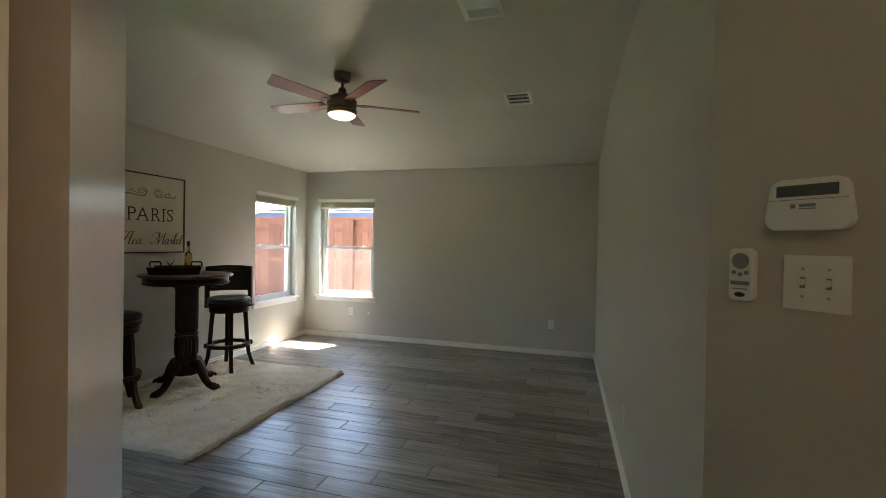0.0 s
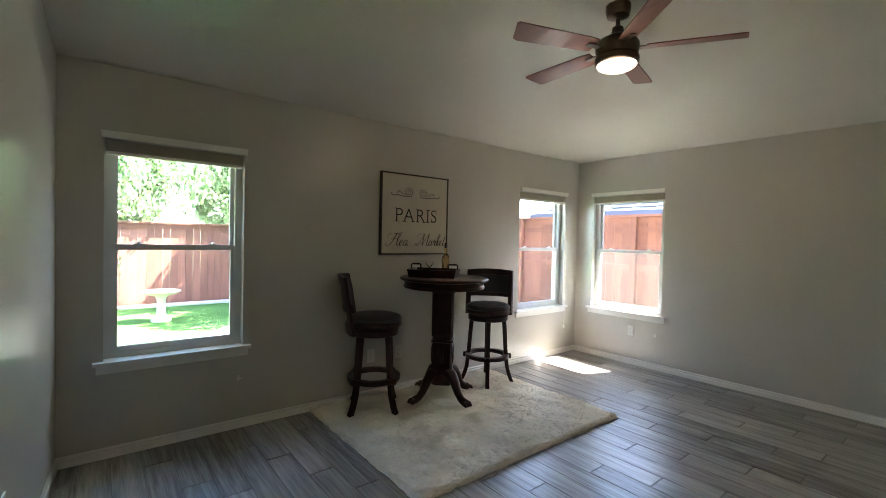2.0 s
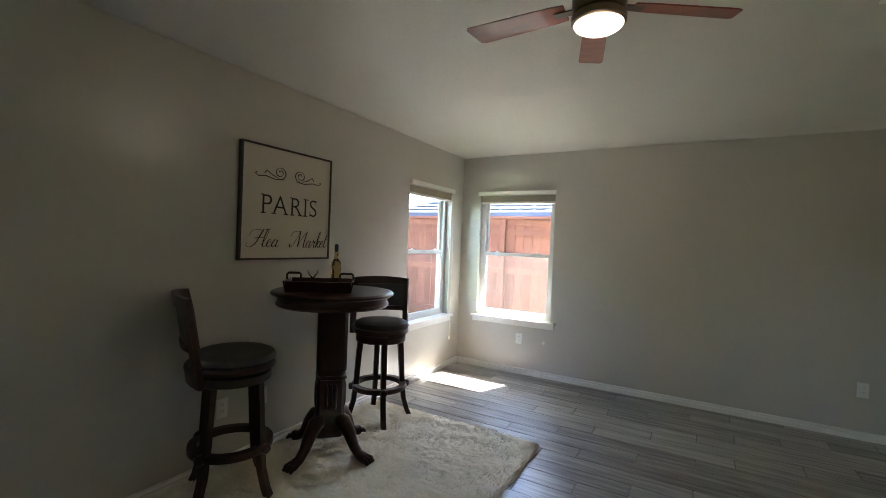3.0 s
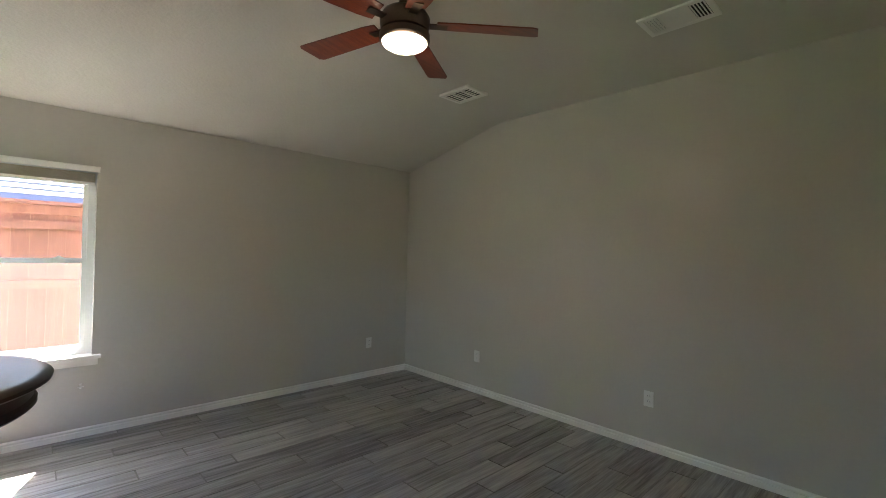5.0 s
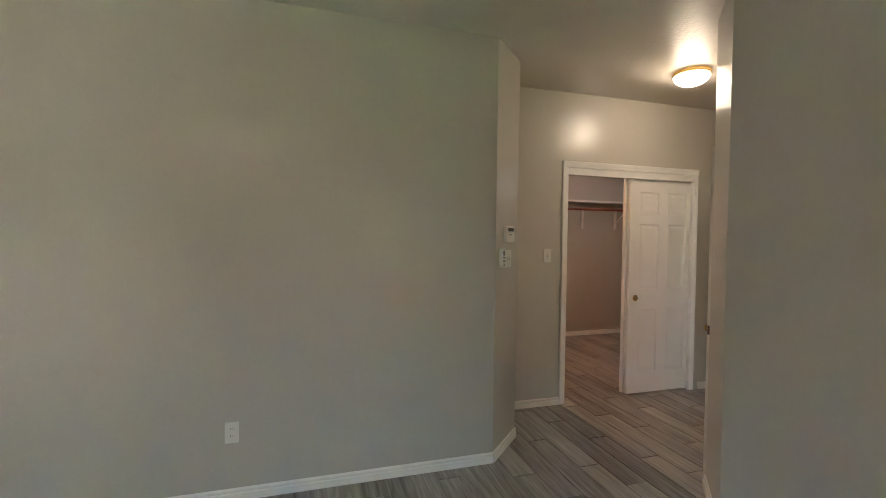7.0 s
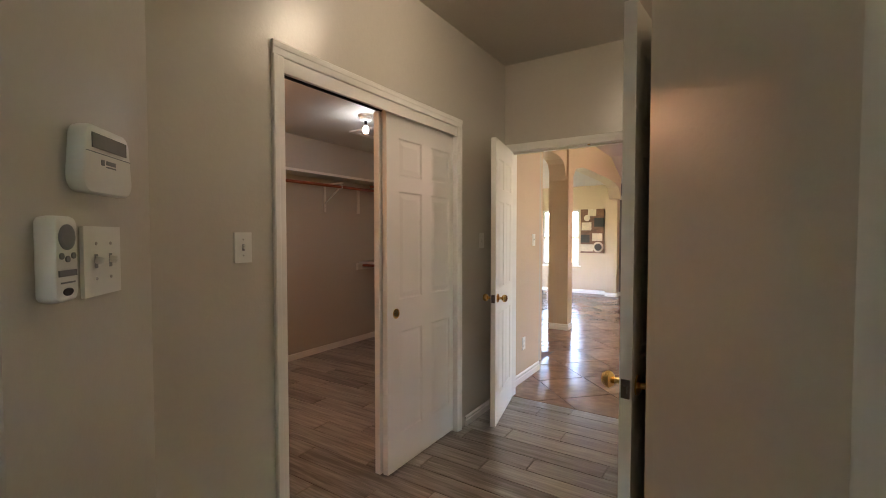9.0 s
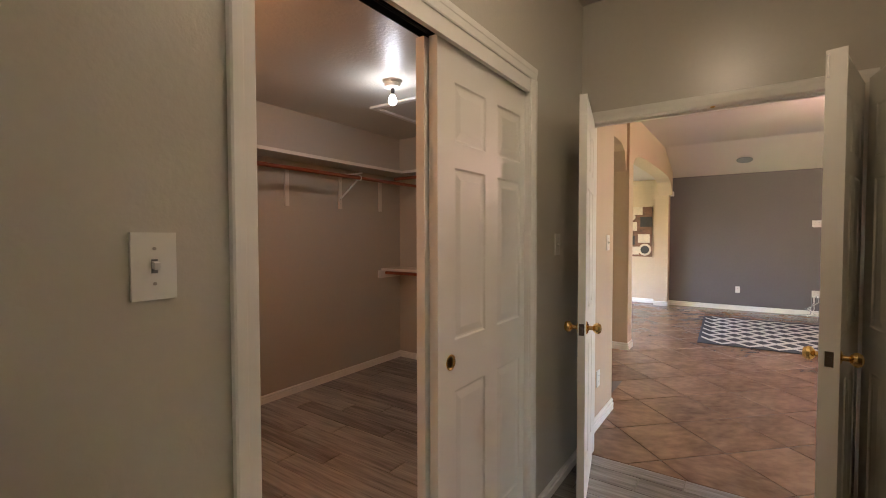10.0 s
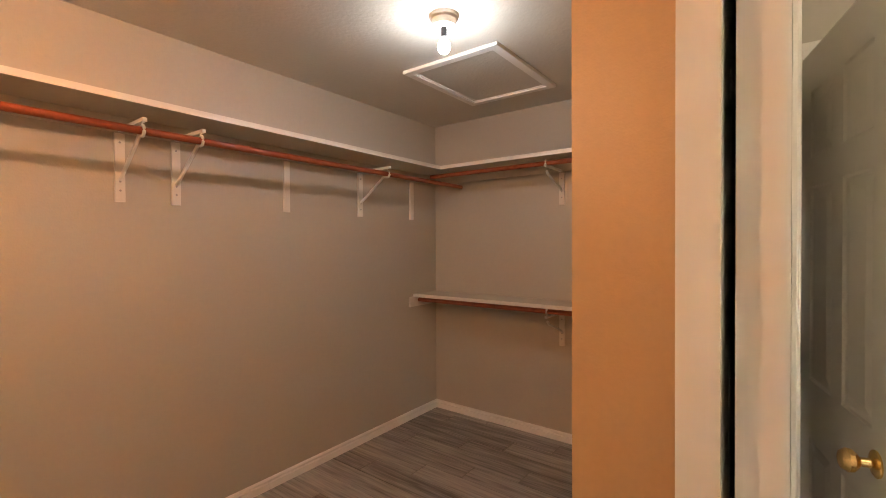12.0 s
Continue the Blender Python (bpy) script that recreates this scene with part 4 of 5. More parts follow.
# ---- bedroom furniture ----
def rug():
    r = thing("fur_rug", "cream shaggy fur rug on the plank floor", "rug")
    x0, x1, y0, y1 = -4.095, -2.585, 2.625, 4.58
    nx, ny = 110, 150
    bm = bmesh.new()
    grid = []
    for i in range(nx + 1):
        row = []
        for j in range(ny + 1):
            u, w = i / nx, j / ny
            x, y = x0 + u * (x1 - x0), y0 + w * (y1 - y0)
            e = min(u, 1 - u, w * 1.3, (1 - w) * 1.3)
            rim = min(1, e / 0.022)
            n = noise.noise((x * 9, y * 9, 0)) * 0.010 + noise.noise((x * 31, y * 31, 3)) * 0.007 + noise.noise((x * 3.1, y * 3.1, 7)) * 0.006
            z = 0.004 + (0.030 + n) * (1 - (1 - rim) ** 2)
            wob = noise.noise((x * 14, y * 14, 9)) * 0.012
            row.append(bm.verts.new((x + wob * (1 if e < 0.03 else 0.3), y + wob * (1 if e < 0.03 else 0.3), z)))
        grid.append(row)
    for i in range(nx):
        for j in range(ny):
            bm.faces.new((grid[i][j], grid[i + 1][j], grid[i + 1][j + 1], grid[i][j + 1]))
    part("backing", bm, FUR, r, smooth=True, angle=80)
    rnd = random.Random(5)
    verts, faces = [], []
    for k in range(26000):
        x, y = rnd.uniform(x0 - 0.004, x1 + 0.004), rnd.uniform(y0 - 0.004, y1 + 0.004)
        a = noise.noise((x * 2.2, y * 2.2, 1)) * 5 + rnd.uniform(-0.9, 0.9)
        ln, w = rnd.uniform(0.018, 0.040), rnd.uniform(0.002, 0.0045)
        z = 0.020 + rnd.uniform(0, 0.010)
        dx, dy = math.cos(a), math.sin(a)
        i = len(verts)
        verts += [(x - dy * w, y + dx * w, z), (x + dy * w, y - dx * w, z), (x + dx * ln + dy * w * .3, y + dy * ln - dx * w * .3, z + rnd.uniform(0.003, 0.022))]
        faces.append((i, i + 1, i + 2))
    me = bpy.data.meshes.new("fur")
    me.from_pydata(verts, [], faces)
    me.materials.append(FUR)
    p = new("fur", me)
    p.parent = r
    tagged(p, "shaggy cream fur", "", "", "stuff")


rug()
RUGZ = 0.028


def bar_stool():
    s = thing("bar_stool", "dark espresso wooden swivel bar stool with black leather seat", "bar stool", None, "stools round the pub table")
    for k in range(4):
        m = Matrix.Rotation(radians(45 + 90 * k), 4, 'Z')
        bm = bmesh.new()
        pts = [(0.150, 0.655), (0.165, 0.50), (0.178, 0.30), (0.195, 0.14), (0.222, 0.05), (0.245, 0.0)]
        wid = [0.021, 0.020, 0.019, 0.018, 0.018, 0.019]
        rings = []
        for (r, z), w in zip(pts, wid):
            rings.append([bm.verts.new(m @ Vector((r + dx, dy, z))) for dx, dy in ((-w, -w), (w, -w), (w, w), (-w, w))])
        for a, b in zip(rings, rings[1:]):
            for i in range(4):
                bm.faces.new((a[i], a[(i + 1) % 4], b[(i + 1) % 4], b[i]))
        bm.faces.new(rings[0])
        bm.faces.new(rings[-1][::-1])
        part("leg", bm, ESPRESSO, s, bevel=0.003)
    bm = bmesh.new()
    lathe(bm, [(0.165, 0.235), (0.210, 0.235), (0.214, 0.250), (0.210, 0.270), (0.165, 0.270), (0.162, 0.252), (0.165, 0.235)], 36, cap=False)
    part("foot_ring", bm, ESPRESSO, s, smooth=True)
    for k in range(4):
        bm = bmesh.new()
        m = Matrix.Rotation(radians(45 + 90 * k), 4, 'Z') @ Matrix.Translation((0.215, 0, 0.252)) @ Matrix.Rotation(radians(90), 4, 'Y')
        lathe(bm, [(0.026, -0.02), (0.026, 0.012), (0.018, 0.02)], 14, m)
        part("ring_block", bm, ESPRESSO, s, smooth=True)
    bm = bmesh.new()
    lathe(bm, [(0.185, 0.600), (0.192, 0.606), (0.192, 0.645), (0.180, 0.652)], 36)
    part("apron", bm, ESPRESSO, s, smooth=True)
    bm = bmesh.new()
    lathe(bm, [(0.10, 0.652), (0.10, 0.664)], 24)
    part("swivel_plate", bm, STEEL, s, "steel swivel plate")
    bm = bmesh.new()
    lathe(bm, [(0.190, 0.664), (0.210, 0.668), (0.214, 0.685), (0.206, 0.702)], 36)
    part("seat", bm, ESPRESSO, s, smooth=True)
    bm = bmesh.new()
    lathe(bm, [(0.196, 0.702), (0.212, 0.712), (0.213, 0.728), (0.203, 0.746), (0.175, 0.758), (0.12, 0.764), (0.05, 0.766), (0.004, 0.766)], 36)
    part("cushion", bm, LEATHER, s, "black leather cushion", smooth=True)
    # back: two posts and a curved panel behind the seat (towards -x)
    def arc(u, z):
        r = 0.40
        a = math.pi + u * 0.55
        lean = (z - 0.68) * 0.16
        return Vector((r * math.cos(a) + 0.188 - lean, r * math.sin(a) * 1.05, z))

    def slab(u0, u1, z0, z1, t, n=8):
        bm = bmesh.new()
        cols = []
        for i in range(n + 1):
            u = u0 + (u1 - u0) * i / n
            a = math.pi + u * 0.55
            o = Vector((math.cos(a), math.sin(a), 0)) * t
            crown = 0.012 * math.cos(u * 1.5) if z1 > 1.05 else 0
            cols.append([bm.verts.new(p) for p in (arc(u, z0), arc(u, z0) + o, arc(u, z1 + crown) + o, arc(u, z1 + crown))])
        for a, b in zip(cols, cols[1:]):
            for k in range(4):
                bm.faces.new((a[k], a[(k + 1) % 4], b[(k + 1) % 4], b[k]))
        bm.faces.new(cols[0])
        bm.faces.new(cols[-1][::-1])
        return bm
    for sgn in (-1, 1):
        part("back_post", slab(sgn * 0.93 - 0.09, sgn * 0.93 + 0.09, 0.625, 1.065, 0.026, 2), ESPRESSO, s, bevel=0.003)
    part("top_rail", slab(-0.84, 0.84, 1.015, 1.065, 0.024, 12), ESPRESSO, s, bevel=0.003)
    part("lower_rail", slab(-0.84, 0.84, 0.800, 0.835, 0.022, 12), ESPRESSO, s, bevel=0.003)
    part("back_panel", slab(-0.84, 0.84, 0.836, 1.014, 0.014, 12), LEATHER, s, "black leather back panel")
    part("seat_brace", slab(-0.86, 0.86, 0.625, 0.690, 0.022, 12), ESPRESSO, s, bevel=0.003)
    return s


stool = bar_stool()
stool.matrix_basis = pose(-3.83, 3.05, RUGZ, 0, 0, 60)
stool_2 = copy_thing(stool, pose(-3.80, 4.285, RUGZ, 0, 0, -47))
for o in stool_2.children:
    if o.name.split(".")[0] in ("leg", "foot_ring", "ring_block", "apron"):
        o.rotation_euler.z = radians(50)


def pub_table():
    t = thing("pub_table", "dark espresso round pub table with carved pedestal", "pub table", pose(-3.70, 3.65, RUGZ, 0, 0, -43) @ Matrix.Diagonal((1, 1, 0.985, 1)))
    bm = bmesh.new()
    lathe(bm, [(0.330, 1.030), (0.368, 1.033), (0.380, 1.041), (0.382, 1.051), (0.372, 1.059), (0.352, 1.061), (0.004, 1.061)], 56)
    part("tabletop", bm, ESPRESSO, t, smooth=True)
    bm = bmesh.new()
    lathe(bm, [(0.300, 0.967), (0.342, 0.967), (0.350, 0.975), (0.350, 0.987), (0.342, 0.995), (0.344, 1.020), (0.350, 1.0295), (0.30, 1.0295)], 56, cap=True)
    part("apron", bm, ESPRESSO, t, smooth=True)
    def square(levels):
        bm = bmesh.new()
        rings = []
        for w, z in levels:
            c = w * 0.22
            rings.append([bm.verts.new((x, y, z)) for x, y in ((-w + c, -w), (w - c, -w), (w, -w + c), (w, w - c), (w - c, w), (-w + c, w), (-w, w - c), (-w, -w + c))])
        for a, b in zip(rings, rings[1:]):
            for i in range(8):
                bm.faces.new((a[i], a[(i + 1) % 8], b[(i + 1) % 8], b[i]))
        bm.faces.new(rings[0][::-1])
        bm.faces.new(rings[-1])
        return bm
    part("column", square([(0.078, 0.52), (0.080, 0.53), (0.092, 0.56), (0.092, 0.92), (0.11, 0.950), (0.15, 0.966)]), ESPRESSO, t)
    part("collar", square([(0.080, 0.495), (0.094, 0.50), (0.094, 0.512), (0.080, 0.519)]), ESPRESSO, t)
    part("base_block", square([(0.055, 0.115), (0.085, 0.13), (0.098, 0.17), (0.098, 0.23), (0.088, 0.27), (0.084, 0.33), (0.088, 0.46), (0.082, 0.494)]), ESPRESSO, t)
    for k in range(4):
        for j in (-1, 0, 1):
            bm = bmesh.new()
            m = Matrix.Rotation(radians(90 * k), 4, 'Z')
            tube(bm, [m @ Vector((0.087, j * 0.028, z)) for z in (0.31, 0.34, 0.44, 0.47)], [0.006, 0.011, 0.011, 0.006], 8)
            part("reed", bm, ESPRESSO, t, smooth=True)
        bm = bmesh.new()
        m = Matrix.Rotation(radians(45 + 90 * k), 4, 'Z')
        pts = [(0.07, 0.235), (0.12, 0.225), (0.17, 0.165), (0.21, 0.090), (0.25, 0.050), (0.30, 0.034)]
        rad = [0.050, 0.048, 0.040, 0.032, 0.030, 0.034]
        tube(bm, [m @ Vector((r, 0, z)) for r, z in pts], rad, 12)
        leg = part("leg", bm, ESPRESSO, t, smooth=True)
        for j in (-1, 0, 1):
            bm = bmesh.new()
            tube(bm, [m @ Vector((0.290, j * 0.024, 0.040)), m @ Vector((0.320, j * 0.027, 0.036)), m @ Vector((0.343, j * 0.028, 0.016))], [0.016, 0.016, 0.009], 8)
            part("claw", bm, ESPRESSO, leg, smooth=True)
    return t


pub_table()
TABZ = RUGZ + 1.061 * 0.985
tray = thing("serving_tray", "dark brown wooden tray with two handles on the table", "tray", pose(-3.74, 3.57, TABZ, 0, 0, 41) @ Matrix.Diagonal((0.9, 0.9, 0.9, 1)))
bm = bmesh.new()
box(bm, -0.20, 0.20, -0.13, 0.13, 0.001, 0.012)
part("bottom", bm, ESPRESSO, tray)
for s in (-1, 1):
    bm = bmesh.new()
    box(bm, -0.212, 0.212, -0.006, 0.006, 0.001, 0.076, Matrix.Translation((0, s * 0.137, 0)) @ Matrix.Rotation(radians(-14 * s), 4, 'X'))
    part("long_side", bm, ESPRESSO, tray, bevel=0.002)
    bm = bmesh.new()
    box(bm, -0.006, 0.006, -0.146, 0.146, 0.001, 0.078, Matrix.Translation((s * 0.207, 0, 0)) @ Matrix.Rotation(radians(14 * s), 4, 'Y'))
    part("end_side", bm, ESPRESSO, tray, bevel=0.002)
    bm = bmesh.new()
    tube(bm, [(s * 0.178 + k * 0.045, -0.05 * 0 + 0.0, z) for k, z in ((-1, 0.070), (-1, 0.112), (-0.8, 0.120), (0.8, 0.120), (1, 0.112), (1, 0.070))], 0.0085, 8)
    part("handle", bm, ESPRESSO, tray, smooth=True)
bottle = thing("glass_decanter", "clear glass oil decanter with amber tint on the tray", "bottle", pose(-3.70, 3.66, TABZ + 0.011) @ Matrix.Diagonal((1, 1, 1.2, 1)))
bm = bmesh.new()
lathe(bm, [(0.030, 0.0), (0.033, 0.004), (0.033, 0.120), (0.029, 0.140), (0.014, 0.158), (0.012, 0.185), (0.016, 0.19), (0.016, 0.196)], 24)
part("body", bm, AMBER, bottle, smooth=True)
bm = bmesh.new()
lathe(bm, [(0.010, 0.196), (0.013, 0.205), (0.013, 0.232), (0.006, 0.238)], 16)
part("stopper", bm, DARKPL, bottle, "dark stopper", smooth=True)
gob = thing("glass_goblet", "small clear glass goblet on the tray", "glass", pose(-3.80, 3.56, TABZ + 0.011))
bm = bmesh.new()
lathe(bm, [(0.026, 0.0), (0.024, 0.003), (0.004, 0.008), (0.004, 0.060), (0.018, 0.075), (0.032, 0.098), (0.034, 0.115), (0.032, 0.115), (0.030, 0.099), (0.004, 0.070)], 20)
part("goblet", bm, CLEAR, gob, smooth=True)


# ---- sign ----
def letters(name, text, size, at, parent, shear=0.0, spread=1.0, weight=0.0):
    """Raised lettering in the built-in font, made into a mesh; local xy plane is the face."""
    cu = bpy.data.curves.new(name, 'FONT')
    cu.body, cu.size, cu.align_x, cu.shear, cu.space_character, cu.offset, cu.extrude = text, size, 'CENTER', shear, spread, weight, 0.0008
    tmp = bpy.data.objects.new(name, cu)
    scene.collection.objects.link(tmp)
    me = bpy.data.meshes.new_from_object(tmp.evaluated_get(bpy.context.evaluated_depsgraph_get()))
    bpy.data.objects.remove(tmp)
    me.materials.clear()
    me.materials.append(INK)
    ob = new(name, me)
    ob.parent = parent
    ob.matrix_basis = at
    return ob


SW, SH = 0.75, 0.735
sign = thing("wall_sign", "cream canvas sign with black lettering, thin dark frame", "wall sign", pose(XL + 0.001, 3.612, 1.617, 90, 0, 90))
bm = bmesh.new()
box(bm, -SW / 2 + 0.01, SW / 2 - 0.01, -SH / 2 + 0.01, SH / 2 - 0.01, 0, 0.022)
part("canvas", bm, SIGN, sign, "cream canvas")
bm = bmesh.new()
for a, b, c, d in ((-SW / 2, SW / 2, SH / 2 - 0.012, SH / 2), (-SW / 2, SW / 2, -SH / 2, -SH / 2 + 0.012), (-SW / 2, -SW / 2 + 0.012, -SH / 2 + 0.012, SH / 2 - 0.012), (SW / 2 - 0.012, SW / 2, -SH / 2 + 0.012, SH / 2 - 0.012)):
    box(bm, a, b, c, d, 0, 0.030)
part("frame", bm, FRAME, sign, "thin dark frame", bevel=0.002)
for ch, x in zip("PARIS", (-0.185, -0.078, 0.052, 0.137, 0.208)):
    ob = letters("lettering", ch, 0.175, pose(x, -0.065, 0.0230), sign, 0, 1.0, -0.0022)
    xs = [v.co.x for v in ob.data.vertices]
    tall = max(v.co.y for v in ob.data.vertices)
    feet = sorted(v.co.x for v in ob.data.vertices if abs(v.co.y) < 0.006)
    bm = bmesh.new()
    if ch == "S":
        box(bm, min(xs) + 0.001, min(xs) + 0.006, 0.0, 0.036, 0, 0.0008)
        box(bm, max(xs) - 0.009, max(xs) - 0.004, tall - 0.036, tall, 0, 0.0008)
    else:
        runs = [[feet[0], feet[0]]]
        for f in feet:
            if f - runs[-1][1] > 0.03:
                runs.append([f, f])
            runs[-1][1] = f
        for lo, hi in runs:
            box(bm, lo - 0.013, hi + 0.013, -0.003, 0.004, 0, 0.0008)
        if ch != "A":
            box(bm, min(xs) - 0.013, min(xs) + (0.034 if ch == "I" else 0.004), tall - 0.004, tall + 0.003, 0, 0.0008)
    part("serif", bm, INK, ob)


def smooth_line(pts, n=6):
    """A soft curve through points of a plane."""
    pts = [Vector(p) for p in pts]
    ends = [pts[0] * 2 - pts[1]] + pts + [pts[-1] * 2 - pts[-2]]
    out = []
    for a, b, c, d in zip(ends, ends[1:], ends[2:], ends[3:]):
        for k in range(n):
            t = k / n
            out.append(0.5 * (2 * b + (c - a) * t + (2 * a - 5 * b + 4 * c - d) * t * t + (3 * b - a - 3 * c + d) * t ** 3))
    return out + [pts[-1]]


# script letters: pen strokes from the baseline (0) to the capital height (1), and the step to the next letter
SCRIPT = {
    "F": ([((0.62, 1.0), (0.5, 0.62), (0.36, 0.2), (0.12, 0.0), (-0.14, 0.06), (-0.12, 0.22)), ((-0.10, 0.62), (-0.06, 0.86), (0.2, 0.98), (0.62, 0.97), (1.04, 1.06)), ((0.22, 0.50), (0.5, 0.54), (0.78, 0.54))], 0.74),
    "l": ([((0.0, 0.1), (0.15, 0.5), (0.22, 0.94), (0.12, 0.98), (0.06, 0.6), (0.06, 0.1), (0.16, 0.0), (0.30, 0.14))], 0.29),
    "e": ([((0.0, 0.18), (0.20, 0.28), (0.20, 0.42), (0.09, 0.42), (0.02, 0.2), (0.11, 0.0), (0.32, 0.14))], 0.31),
    "a": ([((0.30, 0.38), (0.14, 0.43), (0.02, 0.2), (0.10, 0.0), (0.25, 0.12), (0.32, 0.42)), ((0.32, 0.42), (0.28, 0.1), (0.36, 0.0), (0.48, 0.14))], 0.46),
    "M": ([((-0.30, 0.62), (-0.22, 0.9), (0.06, 1.0), (0.36, 1.0)), ((-0.26, 0.2), (-0.16, 0.0), (0.06, 0.24), (0.36, 1.0)), ((0.36, 1.0), (0.40, 0.5), (0.42, 0.02)), ((0.42, 0.02), (0.62, 0.56), (0.90, 1.0)), ((0.90, 1.0), (0.86, 0.4), (0.88, 0.05), (0.98, 0.0), (1.08, 0.14))], 1.06),
    "r": ([((0.0, 0.1), (0.08, 0.46), (0.12, 0.34), (0.26, 0.40)), ((0.24, 0.40), (0.20, 0.1), (0.28, 0.0), (0.38, 0.12))], 0.36),
    "k": ([((0.0, 0.1), (0.16, 0.6), (0.20, 0.98), (0.10, 0.94), (0.06, 0.5), (0.04, 0.0)), ((0.05, 0.18), (0.18, 0.40), (0.28, 0.40), (0.12, 0.22), (0.26, 0.0), (0.38, 0.12))], 0.36),
    "t": ([((0.12, 0.82), (0.06, 0.4), (0.05, 0.08), (0.14, 0.0), (0.28, 0.14)), ((-0.06, 0.5), (0.26, 0.54))], 0.3),
}
for word, x0, x1 in (("Flea", -0.310, -0.085), ("Market", 0.030, 0.345)):
    unit = (x1 - x0) / sum(SCRIPT[ch][1] for ch in word)
    x = x0
    for ch in word:
        bm = bmesh.new()
        for stroke in SCRIPT[ch][0]:
            line = smooth_line(stroke)
            pts = [(x + unit * p[0] + 0.034 * p[1], -0.285 + 0.112 * p[1], 0.0226) for p in line]
            heavy = [0.0016 + 0.0022 * max(0.0, (a[1] - b[1]) / ((Vector(a) - Vector(b)).length + 1e-6)) for a, b in zip(pts, pts[1:])]
            tube(bm, pts, heavy + heavy[-1:], 6)
        part("lettering", bm, INK, sign, smooth=True)
        x += unit * SCRIPT[ch][1]
for s in (-1, 1):
    bm = bmesh.new()
    pts = []
    for i in range(34):
        a = i / 33 * 3.6 * math.pi
        r = 0.012 + 0.045 * i / 33
        pts.append((s * (0.085 + r * math.cos(a) * 0.9), 0.205 + r * math.sin(a) * 0.75, 0.0228))
    tube(bm, pts, [0.0012 + 0.0022 * abs(math.sin(i / 33 * math.pi * 3)) for i in range(34)], 6)
    tube(bm, [(s * x, y, 0.0228) for x, y in ((0.045, 0.165), (0.12, 0.158), (0.20, 0.172), (0.25, 0.165), (0.275, 0.178), (0.262, 0.188))], [0.002, 0.003, 0.0035, 0.003, 0.003, 0.004], 6)
    tube(bm, [(s * x, y, 0.0228) for x, y in ((0.10, 0.17), (0.15, 0.185), (0.19, 0.21), (0.205, 0.19))], [0.002, 0.003, 0.003, 0.004], 6)
    part("scroll", bm, INK, sign, "black scroll ornament")

# ---- living room ----
bm = bmesh.new()
box(bm, 0.80, XCI, -2.33, YH - 0.12, -0.1, 3.1)
structure("wall_living_entry", bm, TAN, "tan painted wall beside the doorway", "wall")
bm = bmesh.new()
box(bm, -6.0, XW - 0.12, YH - 0.24, YH - 0.12, -0.1, 3.1)
structure("wall_living_north", bm, TAN, "tan painted living room wall", "wall")
bm = bmesh.new()
box(bm, DD0 - 0.012, DD1 + 0.012, YH - 0.12, YH - 0.1195, 2.06, 3.1)
box(bm, XW - 0.12, DD0 - 0.012, YH - 0.124, YH - 0.12, -0.1, 3.1)
structure("wall_living_north_face", bm, TAN, "tan painted face above the doorway", "wall")
wall_y("wall_living_far", LY - 0.12, LY, -6.0, 1.195, -0.1, 3.1, [], GREY, "slate grey painted accent wall")
DWIN = (2.06, 2.95)
wall_y("wall_dining_far", LY - 0.14, LY - 0.02, 1.195, 5.0, -0.1, 3.1, [(*DWIN, 0.63, 1.93)], TAN, "tan painted dining wall with a window")
# This opening and the next are unseen additions that let daylight in.
wall_x("wall_living_west", -6.12, -6.0, -9.0, YH, -0.1, 3.1, [(-6.6, -3.2, 0.5, 2.2)], TAN, "tan painted living room wall with an added daylight opening")
wall_x("wall_dining_east", 5.0, 5.12, -9.0, CY0 - 0.12, -0.1, 3.1, [(-7.4, -4.2, 0.6, 1.95)], TAN, "tan painted dining wall with a wide added daylight opening")
wall_y("wall_dining_north", CY0 - 0.16, CY0 - 0.12, XCI, 5.0, -0.1, 3.1, [], TAN, "tan painted dining wall")
# arcade between the living room and the dining area
AX0, AX1, CY_ = 1.09, 1.37, -4.25
bm = bmesh.new()
box(bm, AX0, AX1, CY_ - 0.22, CY_, -0.1, 2.6)
box(bm, 1.185, 1.425, LY, -8.08, -0.1, 2.6)


def arch(bm, y0, y1, x0, x1, spring, rise, top, n=14):
    """A wall piece over an opening with rounded shoulders."""
    pts = []
    w = y1 - y0
    for i in range(n + 1):
        u = i / n
        s = abs(2 * u - 1)
        pts.append((y0 + w * u, spring + rise * (1 - s ** 5) ** 0.5))
    for (a, za), (b, zb) in zip(pts, pts[1:]):
        c = [bm.verts.new(p) for p in ((x0, a, za), (x0, b, zb), (x0, b, top), (x0, a, top), (x1, a, za), (x1, b, zb), (x1, b, top), (x1, a, top))]
        for f in ((0, 1, 2, 3), (7, 6, 5, 4), (0, 4, 5, 1), (3, 2, 6, 7)):
            bm.faces.new([c[k] for k in f])


arch(bm, -8.08, CY_ - 0.22, AX0 + 0.03, AX1 - 0.02, 2.12, 0.30, 3.1)
arch(bm, CY_, CY0 - 0.16, AX0 + 0.03, AX1 - 0.02, 2.12, 0.30, 3.1)
box(bm, AX0, AX1, CY_ - 0.22, CY_, 2.6, 3.1)
box(bm, 1.185, 1.425, LY, -8.08, 2.6, 3.1)
structure("wall_arcade", bm, TAN, "tan painted arched wall with a square column", "wall")
bm = bmesh.new()
vs = [bm.verts.new(p) for p in ((-6, LY - 0.05, LZ), (5.0, LY - 0.05, LZ), (5.0, -7.1, 2.86), (-6, -7.1, 2.86), (5.0, YH - 0.12, 2.86), (-6, YH - 0.12, 2.86))]
